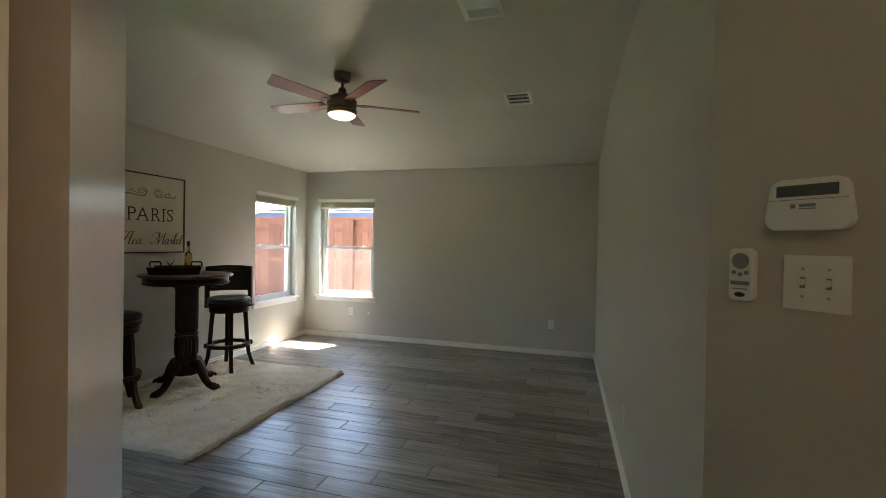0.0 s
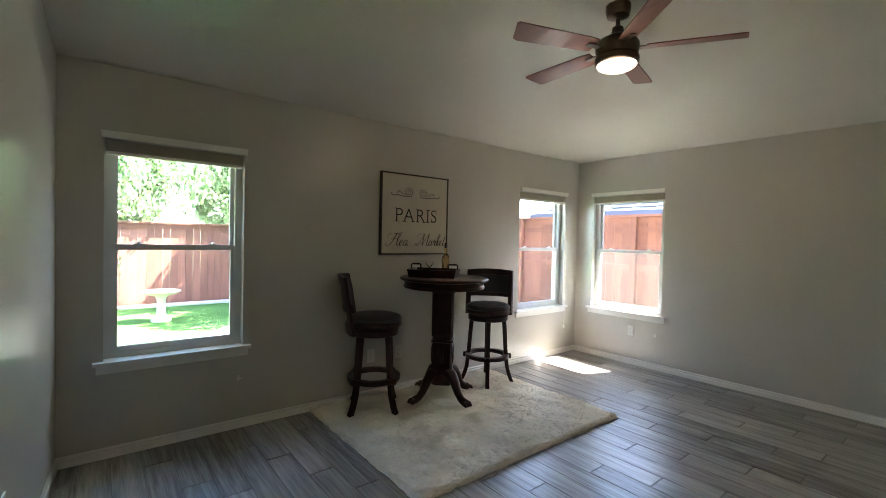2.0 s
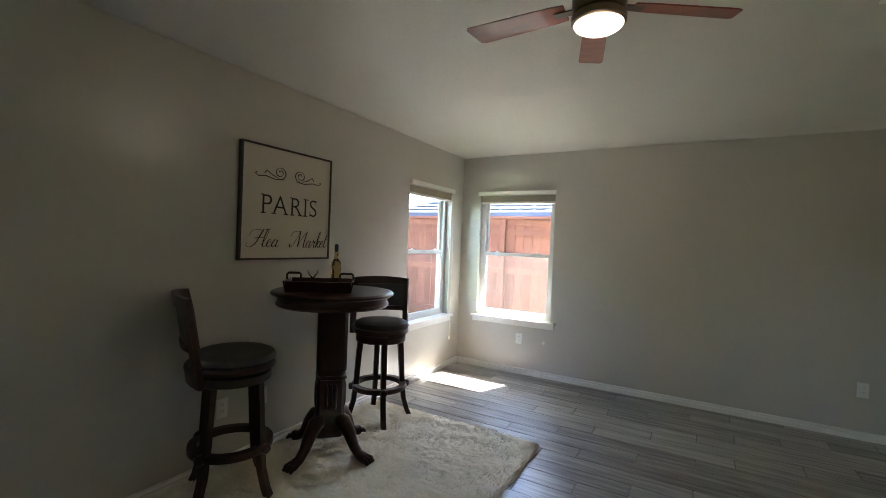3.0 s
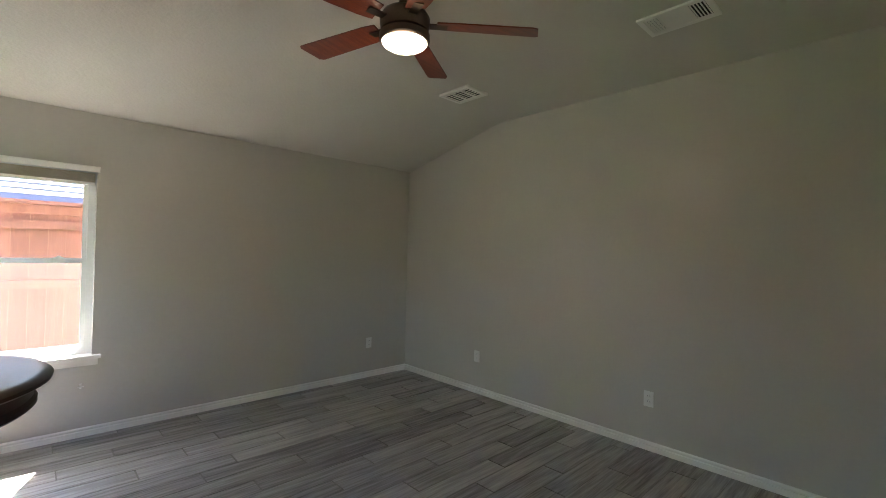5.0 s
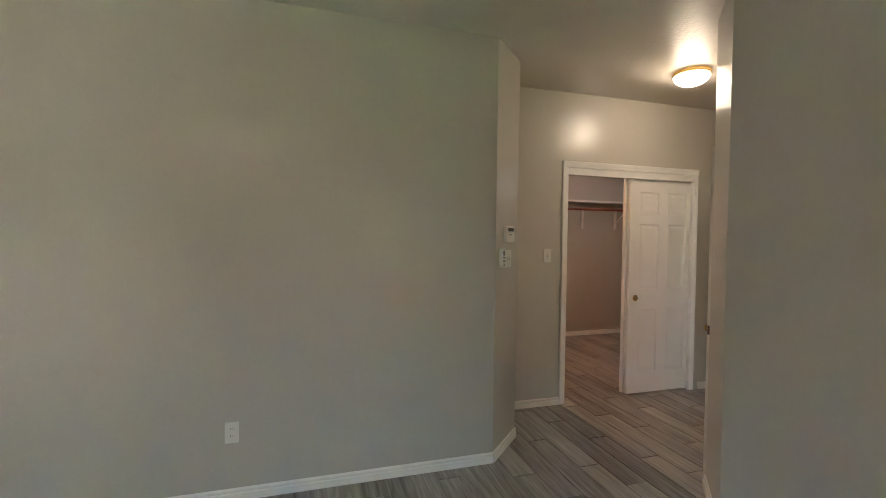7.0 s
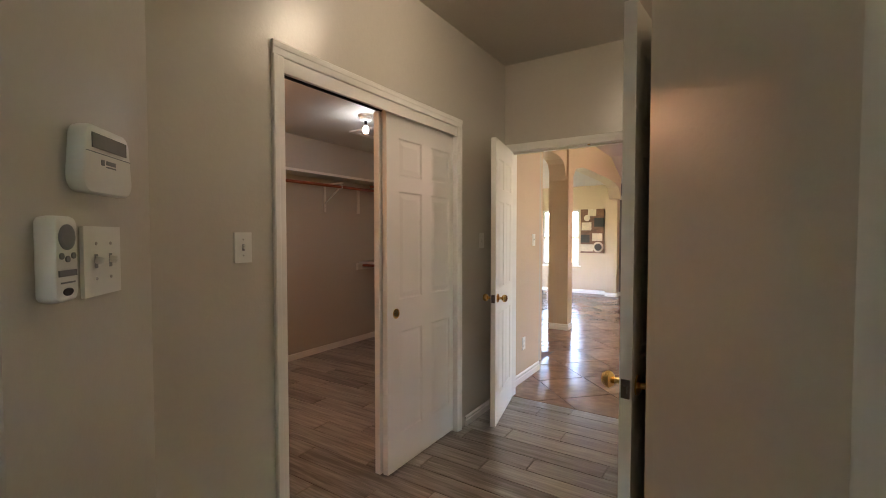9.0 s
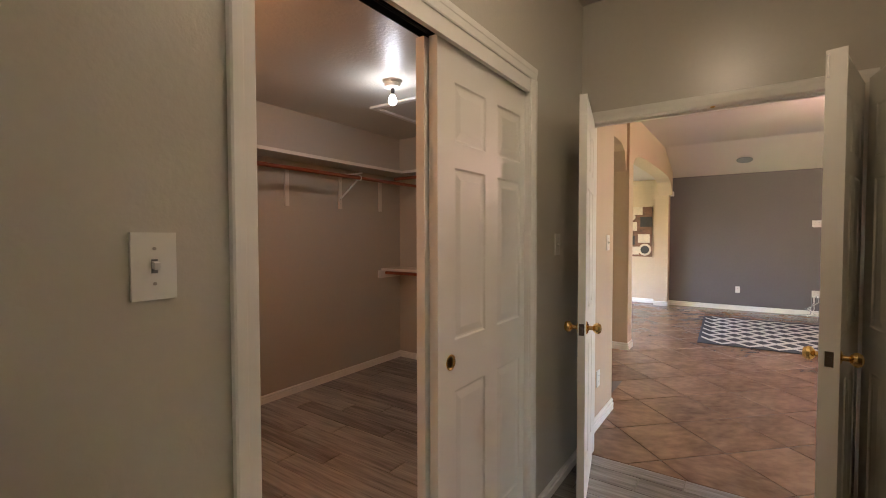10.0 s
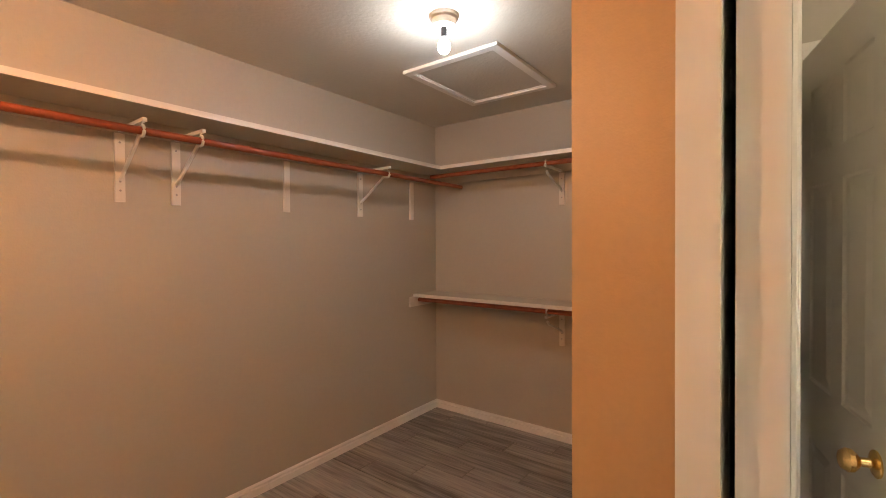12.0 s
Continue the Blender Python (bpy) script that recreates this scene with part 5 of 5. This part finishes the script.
fs = [bm.faces.new([vs[i] for i in k]) for k in ((0, 1, 2, 3), (3, 2, 4, 5))]
ext = bmesh.ops.extrude_face_region(bm, geom=fs)
for w in ext["geom"]:
    if isinstance(w, bmesh.types.BMVert):
        w.co.z = 3.2
structure("ceiling_living", bm, LIVCEIL, "off-white textured living room ceiling", "ceiling")
for p in ((-6.0, LY, 1.185, LY), (0.80, -2.33, 0.80, YH - 0.12), (XCI, -2.33, 0.80, -2.33), (1.425, LY - 0.02, 5.0, LY - 0.02), (AX0, CY_, AX1, CY_), (AX0, CY_ - 0.22, AX0, CY_), (1.185, LY, 1.185, -8.08), (1.185, -8.08, 1.425, -8.08)):
    base(*p, h=0.085)
# windows of the living side, simple white units; the two wide ones are unseen, added for daylight
for nm, at, w, z0, z1 in (("window_4", pose(sum(DWIN) / 2, LY - 0.02, 0, 0, 0, 180), DWIN[1] - DWIN[0], 0.63, 1.93),
                          ("window_5", pose(-6.0, -4.9, 0, 0, 0, 90), 3.4, 0.5, 2.2), ("window_6", pose(5.0, -5.8, 0, 0, 0, -90), 3.2, 0.6, 1.95)):
    win = thing(nm, "white framed window", "window", at, "", "structure")
    bm = bmesh.new()
    h = w / 2
    for a, b, c, d in ((-h, -h + 0.05, z0, z1), (h - 0.05, h, z0, z1), (-h + 0.05, h - 0.05, z0, z0 + 0.05), (-h + 0.05, h - 0.05, z1 - 0.05, z1),
                       (-h + 0.05, h - 0.05, (z0 + z1) / 2 - 0.02, (z0 + z1) / 2 + 0.02), (-0.025, 0.025, z0 + 0.05, (z0 + z1) / 2 - 0.02), (-0.025, 0.025, (z0 + z1) / 2 + 0.02, z1 - 0.05)):
        box(bm, a, b, 0.04, 0.09, c, d)
    part("window_frame", bm, VINYL, win)
    bm = bmesh.new()
    box(bm, -h - 0.04, h + 0.04, -0.04, -0.001, z0 - 0.025, z0)
    part("window_sill", bm, TRIM, win, bevel=0.004)

rg = thing("geometric_rug", "charcoal and ivory lattice rug on the tile floor", "rug", pose(-0.85, -6.24, 0.004, 0, 0, 2))
RW, RL = 2.66, 2.15
bm = bmesh.new()
box(bm, -RW / 2, RW / 2, -RL / 2, RL / 2, 0, 0.008)
part("field", bm, RUGDARK, rg, "charcoal field", bevel=0.002)
verts, faces = [], []
nr, nc = 13, 9
for r in range(nr):
    yc = -RL / 2 + 0.06 + (r + 0.5) * (RL - 0.12) / nr
    hh = (RL - 0.12) / nr / 2
    for c in range(nc):
        xc = -RW / 2 + 0.05 + (c + 0.5 * (r % 2) + 0.25) * (RW - 0.10) / nc
        hw = (RW - 0.10) / nc / 2
        for (x0, y0), (x1, y1) in (((-hw, -hh), (0, hh)), ((0, hh), (hw, -hh))):
            d = Vector((x1 - x0, y1 - y0, 0)).normalized()
            nrm = Vector((0, 1, 0)) * 0.046
            i = len(verts)
            for px, py, sg in ((x0, y0, -1), (x1, y1, -1), (x1, y1, 1), (x0, y0, 1)):
                verts.append((min(RW / 2 - 0.03, xc + px), min(RL / 2 - 0.03, max(-RL / 2 + 0.03, yc + py + sg * nrm.y)), 0.0095))
            faces.append((i, i + 1, i + 2, i + 3))
me = bpy.data.meshes.new("lattice")
me.from_pydata(verts, [], faces)
me.materials.append(RUGLIGHT)
p = new("lattice", me)
p.parent = rg
tagged(p, "ivory zigzag lattice", "", "", "stuff")

wall_plate("outlet", pose(0.072, LY, 0.372, 0, 0, 180))
wall_plate("outlet", pose(-1.018, LY, 0.37, 0, 0, 180), 0.115, 0.115, 2, label="white double outlet plate with cables below")
wall_plate("outlet", pose(-1.01, LY, 1.547, 0, 0, 180), 0.13, 0.115, 2, name="cable_plate", label="white double cable plate high on the grey wall")
wall_plate("outlet", pose(0.80, -1.935, 0.345, 0, 0, -90))
wall_plate("switch", pose(0.80, -2.17, 1.31, 0, 0, -90))
ms = thing("motion_sensor", "small white motion sensor in the wall corner", "sensor", pose(1.15, LY, 2.16, 0, 0, 180))
bm = bmesh.new()
box(bm, -0.03, 0.03, -0.045, 0, -0.045, 0.045)
part("body", bm, PLASTIC, ms, bevel=0.008)
cab = thing("loose_cables", "loose white and grey cables hanging from the outlet", "cables", pose(-0.985, LY + 0.03, 0))
rnd = random.Random(8)
for k in range(5):
    bm = bmesh.new()
    x = -0.05 + 0.02 * k
    tube(bm, [(x, 0.0, 0.34), (x + rnd.uniform(-.03, .05), 0.05, 0.24), (x + rnd.uniform(-0.02, 0.14), 0.03, 0.12), (x + rnd.uniform(-0.05, 0.2), 0.06, 0.03),
              (x + rnd.uniform(0.0, 0.22), 0.10, 0.012), (x + rnd.uniform(-0.15, 0.1), 0.14, 0.012)], 0.006, 8)
    part("cable", bm, (WHITE, GREYPL, TRIM)[k % 3], cab, smooth=True)
cs = thing("ceiling_speaker", "round white ceiling speaker on the sloped ceiling", "speaker", pose(0.0, -7.75, LZ + 0.175 * 0.99, 15.6, 0, 0))
bm = bmesh.new()
lathe(bm, [(0.10, -0.012), (0.115, -0.008), (0.118, 0)], 28)
part("grille", bm, GREYPL, cs, smooth=True)
ceiling_fan(pose(-1.55, -4.60, 2.86), "bronze ceiling fan with a lit bowl in the living room", 10.0)

art = thing("canvas_art", "brown, cream and black abstract canvas on the dining wall", "wall art", pose(1.762, LY - 0.02, 1.43, 90, 0, 180))
AW, AH = 0.52, 1.0
bm = bmesh.new()
box(bm, -AW / 2, AW / 2, -AH / 2, AH / 2, 0, 0.035)
part("canvas", bm, ART_BROWN, art, "brown canvas")
for mtl, boxes in ((ART_CREAM, ((-0.24, -0.02, 0.02, 0.20), (0.0, 0.22, -0.22, -0.05), (-0.26, 0.02, -0.46, -0.30), (-0.10, 0.08, 0.34, 0.50))), (ART_BLACK, ((0.04, 0.26, 0.10, 0.30), (-0.25, -0.06, -0.26, -0.08)))):
    for a, b, c, d in boxes:
        bm = bmesh.new()
        box(bm, a, b, c, d, 0.0352, 0.0362)
        part("colour_field", bm, mtl, art)
for x, y, r, mtl in ((0.13, -0.36, 0.12, ART_CREAM), (0.13, -0.36, 0.08, ART_BLACK), (-0.12, 0.30, 0.07, ART_CREAM)):
    bm = bmesh.new()
    z = 0.0364 if mtl is ART_CREAM else 0.0372
    lathe(bm, [(r, z), (r, z + 0.0006)], 24, Matrix.Translation((x, y, 0)))
    part("disc", bm, mtl, art)

# bathroom behind the side doorway, closed and plain
bm = bmesh.new()
box(bm, -2.6, -2.5, YH, YE - 0.12, -0.1, TOP)
box(bm, -2.5, XW - 0.12, YH - 0.12, YH, -0.1, TOP)
structure("wall_bath", bm, WALL, "plain painted bathroom wall", "wall")


# ---- outside ----
GZ = -0.10
bm = bmesh.new()
s = 400
quad = [bm.verts.new(p) for p in ((-s, -s, GZ - 0.12), (s, -s, GZ - 0.12), (s, s, GZ - 0.12), (-s, s, GZ - 0.12))]
bm.faces.new(quad)
structure("ground", bm, EARTH, "flat ground reaching the horizon")
bm = bmesh.new()
box(bm, -11.55, XL - T - 0.01, -8.0, 8.15, GZ - 0.1, GZ)
box(bm, XL - T - 0.01, 8.0, YB + T + 0.01, 8.15, GZ - 0.1, GZ)
structure("lawn", bm, GRASS, "bright green mown lawn", "ground")
bm = bmesh.new()
prism(bm, [(XL - T - 0.02, 2.55), (XL - T - 0.02, 6.9), (-7.4, 6.9), (-8.4, 2.9), (-7.6, 2.45)][::-1], GZ - 0.05, GZ + 0.02)
structure("patio", bm, CONC, "pale concrete patio slab", "pavement")
bm = bmesh.new()
box(bm, -11.5, -11.15, -8, 8.1, GZ - 0.05, GZ + 0.03)
structure("fence_border", bm, STONE, "pale gravel border along the fence", "ground")
# eaves above the windows
bm = bmesh.new()
box(bm, XL - T - 0.55, XL - T - 0.001, -2, YB + T + 0.82, 2.46, 2.60)
box(bm, XL - T, 8.0, YB + T + 0.001, YB + T + 0.82, 2.46, 2.60)
structure("eaves", bm, TRIM, "painted roof eaves of the house", "eaves")
bm = bmesh.new()
box(bm, XL - T - 0.55, 8.0, -9.2, YB + T + 0.5, 3.21, 3.35)
structure("roof_deck", bm, SHINGLE, "roof deck of the house", "roof")


def fence(name, along, fixed, a, b, top, label):
    """Board fence; along 'y' or 'x'; its face is towards the house."""
    f = thing(name, label, "fence")
    sgn = -1 if along == 'y' else 1
    bm = bmesh.new()
    box(bm, -0.0697, 0.0697, 0, 0.018, GZ - 0.1, top - 0.04)
    me = mesh_of("board", bm, CEDAR)
    rnd = random.Random(3)
    n = int((b - a) / 0.142)
    for k in range(n):
        o = new("board", me)
        o.parent = f
        p = a + 0.142 * (k + 0.5)
        dep = rnd.uniform(0, 0.006)
        slim = Matrix.Diagonal((rnd.choice((1.0, 1.0, 1.0, 1.0, 1.0, 0.985, 0.97, 0.95)), 1, 1, 1))
        o.matrix_basis = (pose(fixed - dep, p, rnd.uniform(-0.012, 0.004), 0, 0, 90) if along == 'y' else pose(p, fixed + dep, rnd.uniform(-0.012, 0.004))) @ slim
    for z in (0.25, 1.0, top - 0.25):
        bm = bmesh.new()
        if along == 'y':
            box(bm, fixed + 0.001, fixed + 0.038, a, b, z - 0.045, z + 0.045)
        else:
            box(bm, a, b, fixed - 0.038, fixed - 0.001, z - 0.045, z + 0.045)
        if along == 'x':
            part("rail", bm, CEDAR, f)
        else:
            bm.free()
    bm = bmesh.new()
    if along == 'y':
        box(bm, fixed - 0.06, fixed + 0.08, a, b, top - 0.04, top)
        box(bm, fixed + 0.002, fixed + 0.022, a, b, top - 0.14, top - 0.04)
    else:
        box(bm, a, b, fixed - 0.08, fixed + 0.06, top - 0.04, top)
        box(bm, a, b, fixed - 0.022, fixed - 0.002, top - 0.14, top - 0.04)
    part("cap", bm, CEDAR, f)
    p = a
    while p <= b and along == 'x':
        bm = bmesh.new()
        box(bm, p - 0.045, p + 0.045, fixed - 0.10, fixed - 0.039, GZ - 0.1, top - 0.05)
        part("post", bm, CEDAR, f)
        p += 2.4
    return f


fence("garden_fence", 'y', -11.6, -8.0, 8.2, 1.62, "reddish cedar board fence along the lawn")
fence("garden_fence", 'x', 8.2, -11.6, 6.0, 1.87, "reddish cedar board fence with posts and rails")

bb = thing("bird_bath", "pale cast stone bird bath on the lawn", "bird bath", pose(-9.5, 2.15, GZ))
bm = bmesh.new()
lathe(bm, [(0.15, 0.0), (0.15, 0.05), (0.10, 0.08), (0.07, 0.14), (0.065, 0.36), (0.09, 0.42), (0.10, 0.43)], 24)
part("pedestal", bm, STONE, bb, smooth=True)
bm = bmesh.new()
lathe(bm, [(0.10, 0.43), (0.20, 0.455), (0.28, 0.50), (0.29, 0.515), (0.27, 0.515), (0.18, 0.485), (0.004, 0.475)], 28)
part("bowl", bm, STONE, bb, smooth=True)


def leaf_cloud(name, parent, centre, radii, count, size, seed, material=LEAF):
    rnd = random.Random(seed)
    verts, faces = [], []
    lobes = [(Vector([rnd.gauss(0, 0.45) for _ in range(3)]), rnd.uniform(0.30, 0.55)) for _ in range(16)]
    for _ in range(count):
        c, r = rnd.choice(lobes)
        d = Vector([rnd.gauss(0, 1) for _ in range(3)]).normalized()
        p = c + d * r * rnd.uniform(0.72, 1.05)
        p = Vector((p.x * radii[0], p.y * radii[1], p.z * radii[2])) + Vector(centre)
        q = Euler((rnd.uniform(0, 6.3), rnd.uniform(0, 6.3), rnd.uniform(0, 6.3))).to_matrix()
        s = size * rnd.uniform(0.6, 1.3)
        i = len(verts)
        verts += [tuple(p + q @ Vector(v)) for v in ((-s, 0, 0), (0, -s * 0.45, s * 0.12), (s, 0, 0), (0, s * 0.45, s * 0.12))]
        faces.append((i, i + 1, i + 2, i + 3))
    me = bpy.data.meshes.new(name)
    me.from_pydata(verts, [], faces)
    me.materials.append(material)
    ob = new(name, me)
    ob.parent = parent
    return ob


def tree(x, y, h, r, seed):
    t = thing("tree", "leafy green garden tree near the fence", "tree", pose(x, y, GZ - 0.1), "garden trees")
    rnd = random.Random(seed)
    bm = bmesh.new()
    tube(bm, [(0, 0, 0), (0.05, 0.03, h * 0.2), (-0.03, 0.06, h * 0.45), (0.05, 0.0, h * 0.7)], [0.16, 0.13, 0.10, 0.05], 10)
    part("trunk", bm, BARK, t, smooth=True)
    for k in range(6):
        a = k * 1.05 + rnd.uniform(-.3, .3)
        bm = bmesh.new()
        z = h * (0.28 + 0.06 * k)
        tube(bm, [(0, 0, z), (0.4 * r * math.cos(a), 0.4 * r * math.sin(a), z + h * 0.12), (0.75 * r * math.cos(a), 0.75 * r * math.sin(a), z + h * 0.2)], [0.06, 0.04, 0.015], 7)
        part("limb", bm, BARK, t, smooth=True)
    leaf_cloud("crown", t, (0, 0, h * 0.60), (r, r, h * 0.36), 15000, 0.078, seed)


# The last tree is made up, placed to throw shade on the side fence.
for k, (x, y, h, r) in enumerate(((-14.2, -2.2, 5.2, 2.0), (-14.0, 1.4, 5.6, 2.1), (-14.6, 4.6, 5.0, 2.0), (-15.5, 8.6, 5.8, 2.3), (-13.2, 12.0, 5.4, 2.0), (-17.5, -0.2, 7.0, 2.6), (-17.8, 5.2, 7.0, 2.6), (-17.5, 11.5, 6.5, 2.6), (-8.7, 6.4, 4.6, 1.5), (-10.75, 5.6, 5.0, 1.4))):
    tree(x, y, h, r, 11 + k)
pot = thing("planter_pot", "blue glazed pot with a leafy flowering plant", "planter", pose(-11.0, 1.30, GZ + 0.03))
bm = bmesh.new()
lathe(bm, [(0.16, 0.0), (0.21, 0.10), (0.24, 0.28), (0.255, 0.34), (0.255, 0.37), (0.22, 0.37), (0.20, 0.33), (0.004, 0.32)], 28)
part("pot", bm, BLUE, pot, "blue glazed pot", smooth=True)
leaf_cloud("plant", pot, (0, 0, 0.62), (0.34, 0.34, 0.36), 420, 0.06, 77)

# neighbour's house behind the back fence
nb = thing("neighbour_house", "neighbouring brick house with grey shingle hip roof", "house")
bm = bmesh.new()
box(bm, -8.0, 9.0, 11.0, 20.0, GZ - 0.1, 2.12)
part("wall", bm, BRICK, nb)
bm = bmesh.new()
n = 26
for k in range(n):
    u0, u1 = k / n, (k + 1) / n
    y0, y1 = 10.5 + 5.0 * u0, 10.5 + 5.0 * u1 + 0.03
    z0, z1 = 2.10 + 2.6 * u0, 2.10 + 2.6 * u1
    xa0, xa1 = -8.5 + 5.0 * u0, -8.5 + 5.0 * u1
    vs = [bm.verts.new(p) for p in ((xa0, y0, z0 + 0.03), (9.5, y0, z0 + 0.03), (9.5, y1, z1), (xa1, y1, z1), (xa0, y0, z0), (9.5, y0, z0))]
    bm.faces.new(vs[:4])
    bm.faces.new((vs[0], vs[4], vs[5], vs[1]))
    vs = [bm.verts.new(p) for p in ((xa0, y0, z0 + 0.03), (xa1, y1, z1), (xa1, 20.5 - 5.0 * u1, z1), (xa0, 20.5 - 5.0 * u0, z0 + 0.03))]
    bm.faces.new(vs)
part("roof", bm, SHINGLE, nb, "grey shingle courses")
bm = bmesh.new()
box(bm, -8.55, 9.5, 10.42, 10.5, 1.97, 2.11)
box(bm, -8.55, -8.47, 10.5, 20.5, 1.97, 2.11)
part("gutter", bm, GUTTER, nb, "blue-grey fascia board")

# ---- floor pieces ----
PW, PL, GAP = 0.1525, 0.914, 0.0014
plank_meshes = {}


def plank(x0, x1, y0, y1):
    ln, wd = round(x1 - x0, 2), round(y1 - y0, 3)
    if ln < 0.04 or wd < 0.03:
        return
    key = (ln, wd)
    if key not in plank_meshes:
        bm = bmesh.new()
        c = box(bm, GAP, ln - GAP, GAP, wd - GAP, -0.008, 0.0)
        for w in c[4:]:
            w.co.x += 0.0012 if w.co.x < ln / 2 else -0.0012
            w.co.y += 0.0012 if w.co.y < wd / 2 else -0.0012
        plank_meshes[key] = mesh_of("plank", bm, PLANK)
    o = new("plank", plank_meshes[key])
    o.parent = floor
    o.location = (x0, y0, 0.0)


rnd = random.Random(21)
y = YB - PW * 34.5
row = 0
while y + PW > CY0:
    y -= PW
rows = []
while y < YB:
    mid = y + PW / 2
    if mid > CB[1]:
        xa, xb = XL, 0.33
    elif mid > YE:
        xa, xb = XL, XC
    elif mid > YH - 0.06:
        xa, xb = XW - 0.12, CX1
    else:
        xa, xb = XCI, CX1
    ya, yb = max(y, CY0), min(y + PW, YB)
    if y < YH - 0.06 < y + PW:
        plank(XW - 0.1, XCI - 0.7, YH - 0.06, y + PW)
        plank(XCI - 0.7, XCI, YH - 0.06, y + PW)
        xa = XCI
    x = XL - PL * 2 + (row % 3) * PL / 3 + rnd.uniform(-0.06, 0.06)
    while x < xb:
        a, b = max(x, xa), min(x + PL, xb)
        if b - a > 0.04:
            plank(a, b, ya, yb)
        x += PL
    y += PW
    row += 1

TS = 0.457


def clip(poly, axis, limit, keep_less):
    """A polygon cut by a line across one axis."""
    out = []
    for p, q in zip(poly, poly[1:] + poly[:1]):
        a, b = (p[axis] <= limit) == keep_less, (q[axis] <= limit) == keep_less
        if a:
            out.append(p)
        if a != b:
            t = (limit - p[axis]) / (q[axis] - p[axis])
            out.append((p[0] + t * (q[0] - p[0]), p[1] + t * (q[1] - p[1])))
    return out


bm = bmesh.new()
c = box(bm, 0.005, TS - 0.005, 0.005, TS - 0.005, -0.008, 0.0)
for w in c[4:]:
    w.co.x += 0.002 if w.co.x < TS / 2 else -0.002
    w.co.y += 0.002 if w.co.y < TS / 2 else -0.002
tile_mesh = mesh_of("tile", bm, TILE)
rot = Matrix.Rotation(radians(45), 4, 'Z')
THRESH = YH - 0.064
for i in range(-18, 18):
    for j in range(-18, 18):
        o0 = rot @ Vector((i * TS, j * TS, 0)) + Vector((0.35, -4.9, 0))
        ctr = rot @ Vector(((i + 0.5) * TS, (j + 0.5) * TS, 0)) + Vector((0.35, -4.9, 0))
        if not (-2.5 < ctr.x < 2.7 and LY - 0.2 < ctr.y < THRESH + 0.3) or (ctr.x > 1.1 and ctr.y > CY0):
            continue
        corners = [rot @ Vector((i * TS + u, j * TS + w, 0)) + Vector((0.35, -4.9, 0)) for u, w in ((0.005, 0.005), (TS - 0.005, 0.005), (TS - 0.005, TS - 0.005), (0.005, TS - 0.005))]
        beside = max(p.x for p in corners) > 0.88 and max(p.y for p in corners) > CY0 - 0.13
        if beside and min(p.x for p in corners) > 0.86:
            continue
        if max(p.y for p in corners) <= THRESH and not beside:
            o = new("tile", tile_mesh)
            o.matrix_basis = Matrix.Translation((o0.x, o0.y, 0)) @ rot
        else:
            poly = clip([(p.x, p.y) for p in corners], 1, THRESH, True)
            if beside:
                poly = clip(poly, 0, 0.88, True)
            if len(poly) < 3:
                continue
            bm = bmesh.new()
            prism(bm, [(x - o0.x, y - o0.y) for x, y in poly], -0.008, 0.0)
            o = new("tile", mesh_of("tile", bm, TILE))
            o.location = (o0.x, o0.y, 0)
        o.parent = floor_tiled
